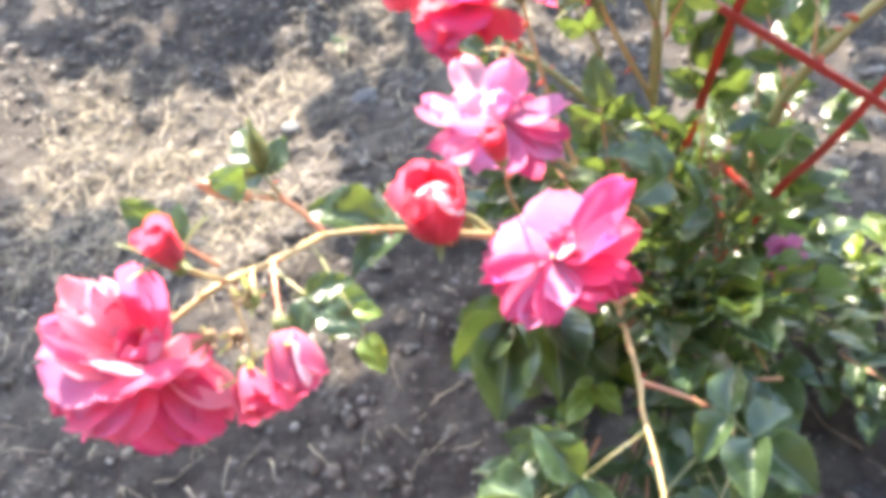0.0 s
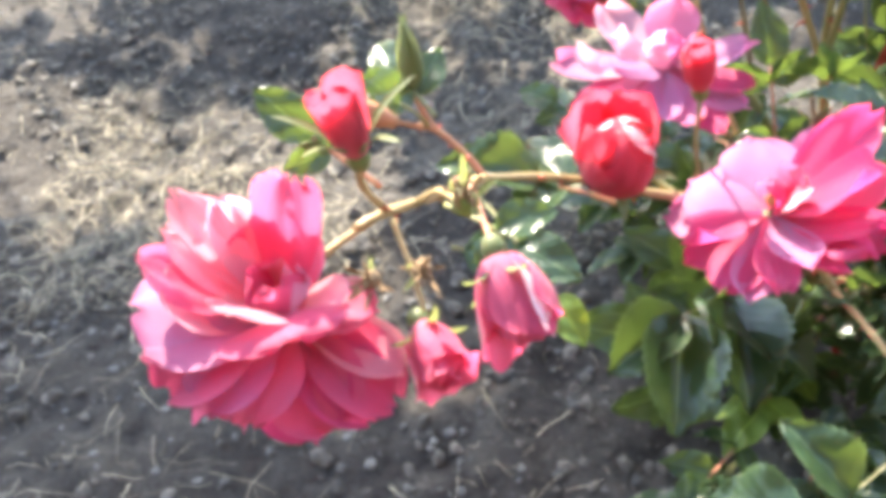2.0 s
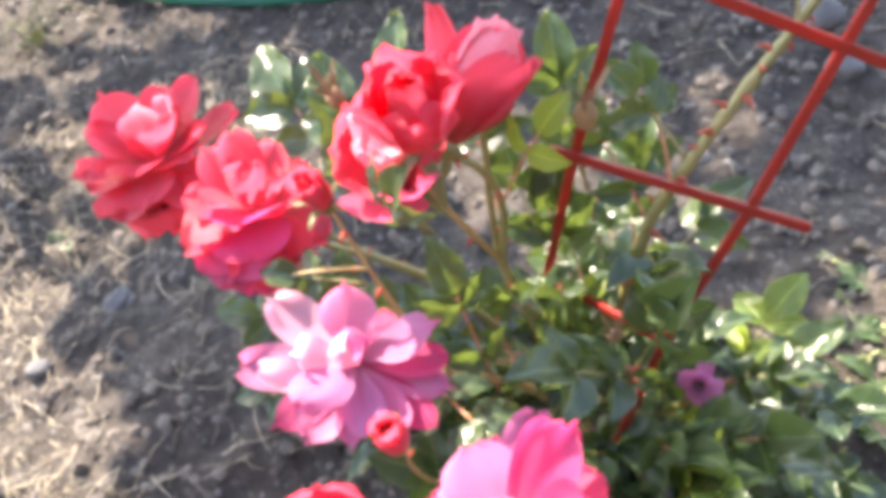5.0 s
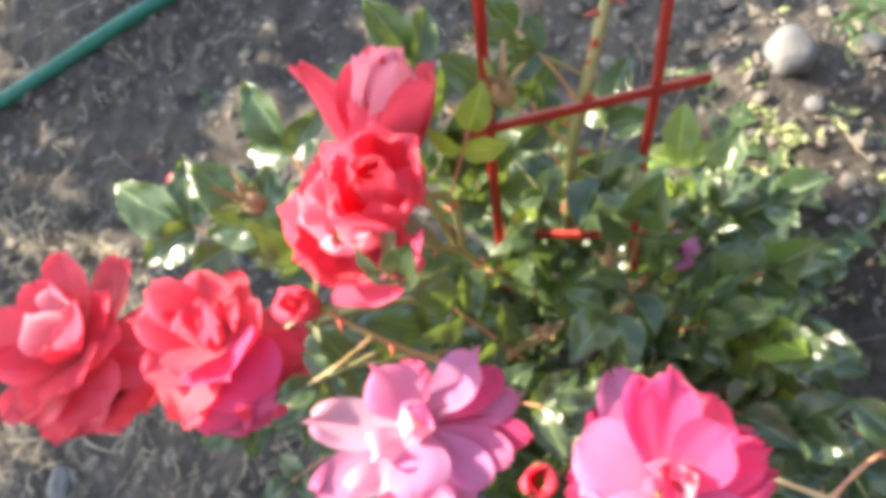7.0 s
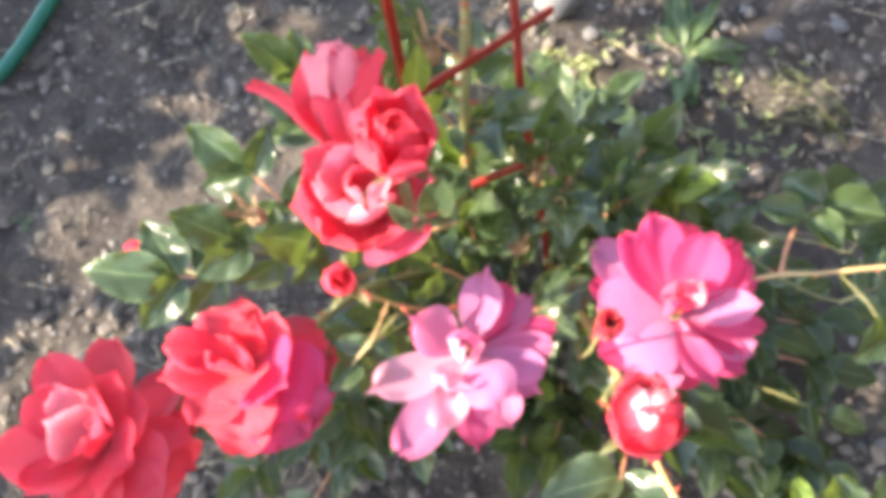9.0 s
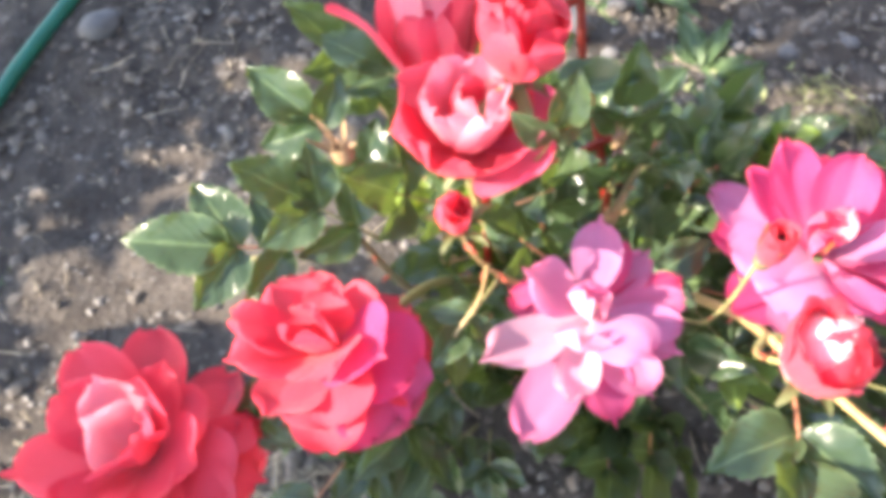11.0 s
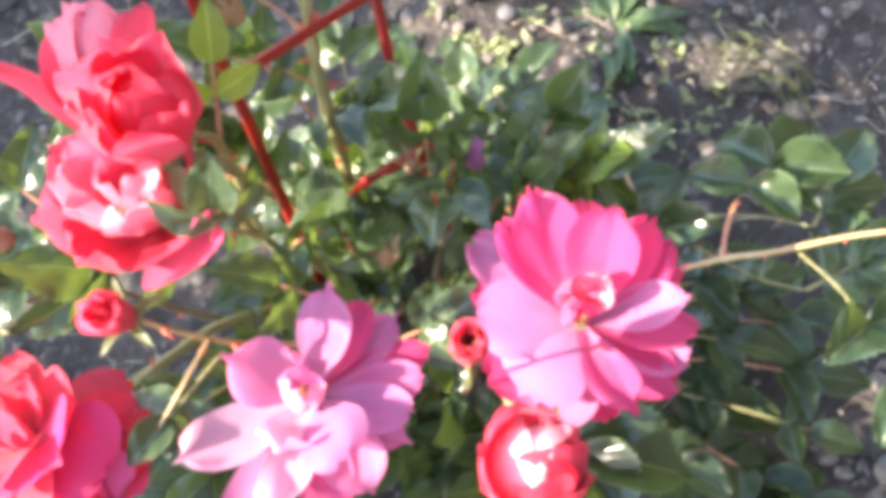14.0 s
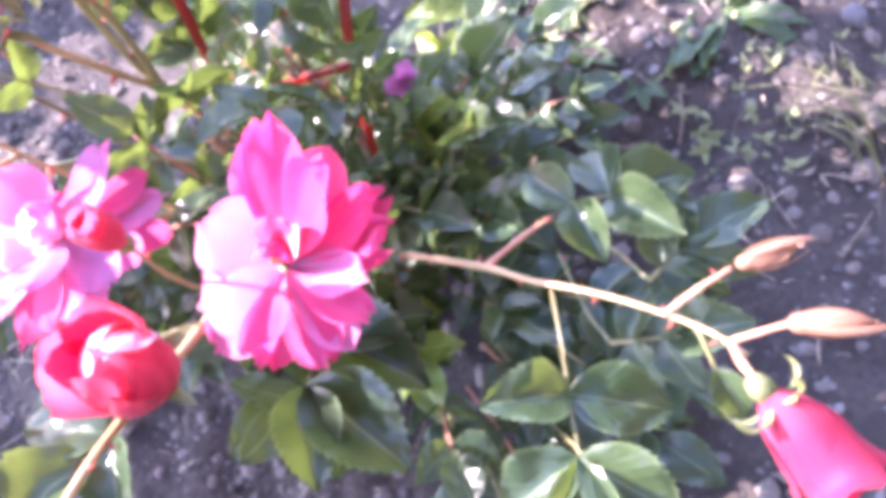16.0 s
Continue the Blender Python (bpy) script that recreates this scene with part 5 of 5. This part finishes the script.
leaf(bush, (-0.061, 0.347, 0.296), (-0.056, 0.347, 0.294), (-0.05, -0.15, 1), 0.038, 1, False, 22)
leaf(bush, (0.02, 0.41, 0.25), (-0.020, 0.420, 0.262), (-0.5, 0.0, 1), 0.046, 3, False, 23)
leaf(bush, (-0.062, 0.39, 0.33), (-0.072, 0.402, 0.338), (-0.2, -0.4, 1), 0.028, 3, False, 24)
leaf(bush, (-0.066, 0.394, 0.322), (-0.074, 0.380, 0.345), (0.1, -0.5, 0.8), 0.024, 1, False, 25)
leaf(bush, (-0.08, 0.33, 0.345), (-0.100, 0.336, 0.365), (-0.4, -0.3, 0.9), 0.022, 3, False, 26)
leaf(bush, (-0.06, 0.34, 0.325), (-0.035, 0.315, 0.325), (0.2, -0.6, 0.8), 0.026, 3, False, 27)
leaf(bush, (-0.05, 0.375, 0.30), (-0.022, 0.325, 0.285), (0.1, -0.4, 1), 0.020, 3, True, 28)
leaf(bush, (0.21, 0.35, 0.16), (0.165, 0.345, 0.17), (-0.2, -0.3, 1), 0.036, 5, False, 29)
leaf(bush, (0.09, 0.505, 0.21), (0.10, 0.455, 0.225), (-0.1, -0.4, 1), 0.034, 5, False, 30)
leaf(bush, (0.10, 0.55, 0.2), (0.065, 0.575, 0.235), (-0.5, -0.1, 1), 0.032, 5, False, 31)
leaf(bush, (0.08, 0.54, 0.27), (0.05, 0.56, 0.275), (-0.5, -0.2, 1), 0.022, 3, False, 32)
leaf(bush, (0.13, 0.50, 0.17), (0.125, 0.53, 0.24), (-0.2, -0.3, 1), 0.034, 5, False, 33)
leaf(bush, (0.02, 0.69, 0.245), (0.022, 0.655, 0.258), (-0.5, -0.3, 1), 0.026, 3, False, 34)
leaf(bush, (0.20, 0.54, 0.12), (0.205, 0.56, 0.235), (-0.1, -0.3, 1), 0.040, 5, False, 35)
leaf(bush, (0.17, 0.55, 0.18), (0.150, 0.505, 0.245), (-0.2, -0.4, 1), 0.036, 5, False, 36)
leaf(bush, (0.150, 0.262, 0.183), (0.168, 0.250, 0.190), (-0.30, -0.05, 0.95), 0.036, 5, False, 42)
leaf(bush, (0.120, 0.270, 0.172), (0.128, 0.246, 0.180), (-0.25, -0.20, 0.95), 0.036, 5, False, 43)
leaf(bush, (0.165, 0.555, 0.290), (0.185, 0.590, 0.318), (-0.42, 0.10, 0.90), 0.036, 5, False, 51)
leaf(bush, (0.200, 0.550, 0.200), (0.192, 0.575, 0.262), (-0.42, 0.12, 0.90), 0.034, 5, False, 52)
leaf(bush, (0.215, 0.545, 0.190), (0.215, 0.560, 0.250), (-0.45, 0.15, 0.88), 0.034, 5, False, 53)
leaf(bush, (0.240, 0.520, 0.210), (0.262, 0.548, 0.262), (-0.38, 0.10, 0.92), 0.034, 5, False, 54)
leaf(bush, (0.263, 0.505, 0.288), (0.248, 0.535, 0.322), (-0.35, 0.00, 0.93), 0.026, 3, False, 55)
leaf(bush, (0.235, 0.500, 0.190), (0.280, 0.505, 0.232), (-0.40, 0.12, 0.90), 0.034, 5, False, 56)
# the thick of the bush
for n_ in range(74):
    lift = rng.random()
    x = rng.uniform(0.10, 0.27)
    y = rng.uniform(0.36, 0.60)
    z = rng.uniform(0.06, 0.215) * (1 - 0.6 * abs(x - 0.2))
    if y < 0.46 and x > 0.215:
        x -= 0.06
    if 0.17 < x < 0.26 and 0.42 < y < 0.57:
        z = min(z, 0.12)
    a = rng.uniform(0, 6.28)
    foot = Vector((x, y, z)) * 0.65 + Vector((0.2, 0.48, 0.08)) * 0.35
    tip = Vector((x, y, z)) + Vector((0.02 * math.cos(a), 0.02 * math.sin(a), 0.005 + 0.006 * lift))
    leaf(bush, foot, tip, (rng.uniform(-0.65, 0.05), rng.uniform(-0.15, 0.40), 1), rng.uniform(0.028, 0.040), 5, rng.random() < 0.14, n_ + 100)

# its far flank
for n_ in range(26):
    x, y = rng.uniform(0.22, 0.34), rng.uniform(0.33, 0.56)
    z = rng.uniform(0.06, 0.16) - 0.3 * (x - 0.22)
    a = rng.uniform(0, 6.28)
    foot = Vector((x, y, z)) * 0.65 + Vector((0.21, 0.48, 0.06)) * 0.35
    tip = Vector((x, y, z)) + Vector((0.02 * math.cos(a), 0.02 * math.sin(a), 0.008))
    leaf(bush, foot, tip, (rng.uniform(-0.35, 0.12), rng.uniform(-0.10, 0.36), 1), rng.uniform(0.026, 0.036), 5, rng.random() < 0.25, n_ + 200)

# glossy leaves over the outer shoot's foot
for n_ in range(11):
    x, y = rng.uniform(0.145, 0.225), rng.uniform(0.345, 0.45)
    z = rng.uniform(0.165, 0.205)
    a = rng.uniform(0, 6.28)
    foot = Vector((x, y, z)) * 0.7 + Vector((0.2, 0.43, 0.10)) * 0.3
    tip = Vector((x, y, z)) + Vector((0.016 * math.cos(a), 0.016 * math.sin(a), 0.006))
    leaf(bush, foot, tip, (rng.uniform(-0.40, -0.10), rng.uniform(-0.05, 0.25), 1), rng.uniform(0.028, 0.036), 5, rng.random() < 0.12, n_ + 500)

# leaves in the shade of the red roses
for n_ in range(18):
    x, y, z = rng.uniform(0.0, 0.13), rng.uniform(0.52, 0.69), rng.uniform(0.05, 0.13)
    a = rng.uniform(0, 6.28)
    foot = Vector((x, y, z)) * 0.65 + Vector((0.17, 0.53, 0.07)) * 0.35
    tip = Vector((x, y, z)) + Vector((0.02 * math.cos(a), 0.02 * math.sin(a), 0.006))
    leaf(bush, foot, tip, (rng.uniform(-0.4, 0.3), rng.uniform(-0.4, 0.2), 1), rng.uniform(0.028, 0.038), 5, False, n_ + 400)

# low leaves under the roses
for n_ in range(34):
    x, y = (rng.uniform(0.05, 0.15), rng.uniform(0.40, 0.52)) if n_ < 15 else (rng.uniform(0.0, 0.17), rng.uniform(0.27, 0.42))
    z = rng.uniform(0.05, 0.15) if n_ < 15 else rng.uniform(0.03, 0.10)
    foot = Vector((x, y, z)) * 0.6 + Vector((0.15, 0.46, 0.06)) * 0.4
    tip = Vector((x, y, z)) + Vector((rng.uniform(-0.02, 0.01), rng.uniform(-0.02, 0.01), 0.004))
    leaf(bush, foot, tip, (rng.uniform(-0.5, 0.2), rng.uniform(-1.1, -0.5), 0.5) if n_ < 15 else (rng.uniform(-0.4, 0.4), rng.uniform(-0.9, -0.2), 0.8), rng.uniform(0.030, 0.044), 5, False, n_ + 300)


# ---------------------------------------------------------------- weeds and grass
def weed(x, y, count, ln, wd, seed, label):
    rnd = random.Random(seed)
    z = ground_height(x, y)
    w = thing("weed", (x, y, z), label, "weed", group="weeds in the soil")
    for k in range(count):
        a = 6.28 * k / count + rnd.uniform(-0.4, 0.4)
        length = ln * rnd.uniform(0.6, 1.15)
        lift = rnd.uniform(0.08, 0.5)
        me = leaflet_mesh("blade", seed * 31 + k, LEAF_WEED, 0.4, rnd.uniform(0.15, 0.5), wd, 7)
        m = Matrix.Translation((x, y, z - 0.002)) @ Matrix.Rotation(a, 4, "Z") @ Matrix.Rotation(lift, 4, "X") @ Matrix.Scale(length, 4)
        part("blade", me, w, m)


weed(0.453, 0.334, 15, 0.078, 0.27, 1, "leafy green weed rosette growing in the soil")
weed(0.585, 0.385, 22, 0.085, 0.24, 2, "leafy green weed with long narrow leaves")
weed(0.62, 0.325, 16, 0.075, 0.24, 3, "leafy green weed with long narrow leaves")
weed(0.53, 0.42, 8, 0.035, 0.35, 4, "small green weed growing in the soil")
weed(0.40, 0.33, 10, 0.022, 0.5, 5, "small yellow-green weed growing in the soil")
weed(0.43, 0.29, 9, 0.020, 0.5, 6, "small yellow-green weed growing in the soil")
weed(0.36, 0.36, 9, 0.020, 0.5, 7, "small yellow-green weed growing in the soil")
weed(0.453, 0.512, 11, 0.026, 0.5, 20, "small yellow-green weed growing in the soil")
weed(0.401, 0.437, 10, 0.03, 0.5, 21, "small yellow-green weed growing in the soil")
weed(0.411, 0.479, 12, 0.024, 0.5, 22, "small yellow-green weed growing in the soil")
weed(0.377, 0.406, 9, 0.026, 0.5, 23, "small yellow-green weed growing in the soil")
weed(0.30, 1.02, 8, 0.026, 0.4, 8, "small green weed growing in the soil")
weed(-0.16, 1.03, 6, 0.030, 0.5, 9, "small yellow-green weed growing in the soil")


def sprigs(name, spots, count, seed, material, label):
    """Low weeds and sprouts too many to count, joined."""
    rnd = random.Random(seed)
    blade = [leaflet_mesh("sprig", 500 + n, material, 0.4, 0.3, 0.42, 3) for n in range(3)]
    verts, faces = [], []
    for _ in range(count):
        cx, cy, r = rnd.choice(spots)
        x, y = cx + rnd.gauss(0, r), cy + rnd.gauss(0, r)
        for n in range(rnd.randint(4, 7)):
            me = blade[n % 3]
            m = Matrix.Translation((x, y, ground_height(x, y) - 0.001)) @ Matrix.Rotation(rnd.uniform(0, 6.28), 4, "Z") @ Matrix.Rotation(rnd.uniform(0.1, 1.1), 4, "X") @ Matrix.Scale(rnd.uniform(0.005, 0.013), 4)
            o = len(verts)
            verts += [tuple(m @ v.co) for v in me.vertices]
            faces += [tuple(i + o for i in p.vertices) for p in me.polygons]
    ob = new(name, mesh(name, verts, faces, material))
    hang(ob, None)
    return tagged(ob, label, "weeds", kind="stuff")


sprigs("low_weeds", [(0.43, 0.47, 0.025), (0.40, 0.43, 0.02), (0.37, 0.33, 0.03), (0.41, 0.27, 0.035), (0.34, 0.29, 0.02), (0.53, 0.37, 0.04), (0.46, 0.40, 0.02)],
       75, 61, SPRIG, "low yellow-green weeds sprouting from the soil")


def tuft(x, y, count, ln, lean, spread, seed, material, label):
    rnd = random.Random(seed)
    z = ground_height(x, y)
    t_ = thing("grass_tuft", (x, y, z), label, "grass", group="grass tufts")
    for k in range(count):
        a = lean + rnd.uniform(-spread, spread)
        l_ = ln * rnd.uniform(0.6, 1.1)
        d = Vector((math.cos(a), math.sin(a), 0))
        foot = Vector((x + rnd.uniform(-0.016, 0.016), y + rnd.uniform(-0.016, 0.016), z - 0.003))
        up = rnd.uniform(0.35, 0.6)
        line = spline([foot, foot + d * l_ * 0.25 + Vector((0, 0, l_ * up)), foot + d * l_ * 0.65 + Vector((0, 0, l_ * up * 1.05)), foot + d * l_ * 1.0 + Vector((0, 0, l_ * up * 0.6))], 4)
        part("grass_blade", mesh("grass_blade", *tube(line, 0.0009, 0.0003, 5, flat=0.6), material), t_)


GRASS = plain_material("grass", (0.11, 0.15, 0.06), (0.24, 0.25, 0.12), 60.0, 0.5, 0.3, 0.001, island=0.3, glow=(0.24, 0.28, 0.10))
tuft(0.356, 0.193, 17, 0.089, 1.15, 0.35, 1, GRASS, "tuft of arching pale grass stalks")
tuft(0.424, 0.241, 7, 0.035, 2.2, 1.6, 2, GRASS, "wisp of yellow-green grass")
tuft(-0.13, 1.41, 26, 0.12, -1.2, 1.2, 3, GRASS, "tuft of long green grass")
tuft(-0.26, 1.44, 16, 0.11, -1.0, 1.2, 4, GRASS, "tuft of long green grass")
tuft(0.70, 0.42, 14, 0.07, 1.0, 3.0, 5, GRASS, "tuft of short green grass")
tuft(0.13, 0.33, 8, 0.05, 0.5, 3.0, 6, DRY, "wisp of dry yellow grass")


# ---------------------------------------------------------------- unseen shrubs, added only to shade the bed
SHRUB_LEAF = leaflet_mesh("shrub_leaf", 77, LEAF, 0.2, 0.2, 0.6, 3)


def shrub(x, y, lo, hi, rx, ry, clumps, seed, foot, thick, label):
    rnd = random.Random(seed)
    top = thing("shrub", (foot[0], foot[1], ground_height(*foot) - 0.01), label, "shrub", group="shrubs beside the bed")
    fx, fy = foot
    z0 = ground_height(fx, fy)
    trunk = [Vector((fx, fy, z0 - 0.02)), Vector((fx * 0.9 + x * 0.1, fy, z0 + lo * 0.5)), Vector((fx * 0.4 + x * 0.6, fy * 0.3 + y * 0.7, lo)), Vector((x, y, (lo + hi) / 2))]
    part("trunk", mesh("trunk", *tube(spline(trunk, 5), thick, thick * 0.4, 9, 0.3), WOOD), top)
    base = SHRUB_LEAF
    bv = np.array([tuple(v.co) for v in base.vertices])
    bf = [tuple(p.vertices) for p in base.polygons]
    verts, faces = [], []
    limbs = []
    for c in range(clumps):
        a, r = rnd.uniform(0, 6.28), math.sqrt(rnd.random())
        p = Vector((x + rx * r * math.cos(a), y + ry * r * math.sin(a), lo + (hi - lo) * rnd.random()))
        if noise.noise(p * 6) < -0.22:
            continue
        limbs.append(tube(spline([Vector((x, y, (lo + hi) / 2)), (p + Vector((x, y, (lo + hi) / 2 - 0.02))) / 2, p], 3), 0.004, 0.0015, 5))
        for k in range(7):
            m = Euler((rnd.uniform(-0.8, 0.8), rnd.uniform(-0.8, 0.8), rnd.uniform(0, 6.28))).to_matrix()
            s_ = rnd.uniform(0.05, 0.085)
            q = p + Vector((rnd.gauss(0, 0.03), rnd.gauss(0, 0.03), rnd.gauss(0, 0.025)))
            faces += [tuple(i + len(verts) for i in f) for f in bf]
            verts += (bv @ np.array(m.transposed()) * s_ + np.array(q)).tolist()
    part("limbs", mesh("limbs", *join(limbs), WOOD), top)
    crown = part("crown", mesh("crown", verts, faces, LEAF), top)
    crown["kind"] = "stuff"
    return top


# all out of view; crowns set where their shadows fall on the soil
shrub(-0.88, 1.85, 0.90, 1.28, 0.25, 0.13, 300, 4, (-1.55, 1.95), 0.010, "unseen leafy shrub, added to shade the rose bed")
shrub(-0.28, 1.85, 0.88, 1.08, 0.15, 0.07, 170, 9, (-1.30, 2.2), 0.004, "unseen leafy shrub, added to shade the rose bed")
shrub(0.46, 2.05, 0.48, 1.12, 0.43, 0.14, 300, 5, (0.70, 2.15), 0.018, "tall unseen shrub, added to shade the rose bed")
shrub(0.66, 2.05, 1.12, 1.70, 0.36, 0.14, 260, 15, (0.95, 2.25), 0.016, "tall unseen shrub, added to shade the rose bed")
shrub(0.16, 2.08, 0.66, 0.82, 0.36, 0.09, 75, 7, (0.20, 2.25), 0.012, "low unseen shrub, added to shade the rose bed")
shrub(-0.28, 1.76, 0.50, 0.74, 0.11, 0.07, 22, 6, (-1.10, 2.3), 0.003, "small unseen shrub, added to shade the rose bed")
shrub(-0.78, 2.17, 0.77, 0.81, 0.24, 0.01, 13, 16, (-1.05, 2.4), 0.006, "low unseen shrub, added to shade the rose bed")
shrub(0.15, 1.95, 1.27, 1.47, 0.15, 0.09, 75, 8, (0.62, 2.4), 0.012, "unseen shrub behind the bed, added to shade it")
shrub(0.10, 2.05, 1.46, 1.57, 0.12, 0.09, 45, 12, (0.66, 2.5), 0.006, "unseen shrub behind the bed, added to shade it")
shrub(-0.59, 2.06, 1.28, 1.46, 0.13, 0.09, 90, 10, (-1.70, 2.3), 0.006, "unseen shrub behind the bed, added to shade it")
shrub(-0.22, 1.85, 0.78, 0.90, 0.11, 0.05, 60, 18, (-1.2, 2.25), 0.004, "small unseen shrub, added to shade the rose bed")
shrub(-0.09, 2.04, 0.55, 0.65, 0.16, 0.05, 22, 21, (-0.30, 2.3), 0.005, "low unseen shrub, added to shade the rose bed")
shrub(-0.07, 1.84, 1.31, 1.38, 0.09, 0.03, 20, 23, (-1.35, 2.35), 0.005, "unseen shrub behind the bed, added to shade it")
shrub(-0.60, 2.34, 0.74, 0.86, 0.15, 0.07, 45, 24, (-0.85, 2.5), 0.006, "low unseen shrub, added to shade the rose bed")
shrub(0.12, 1.78, 0.86, 0.94, 0.09, 0.04, 15, 25, (0.34, 2.35), 0.004, "small unseen shrub, added to shade the rose bed")
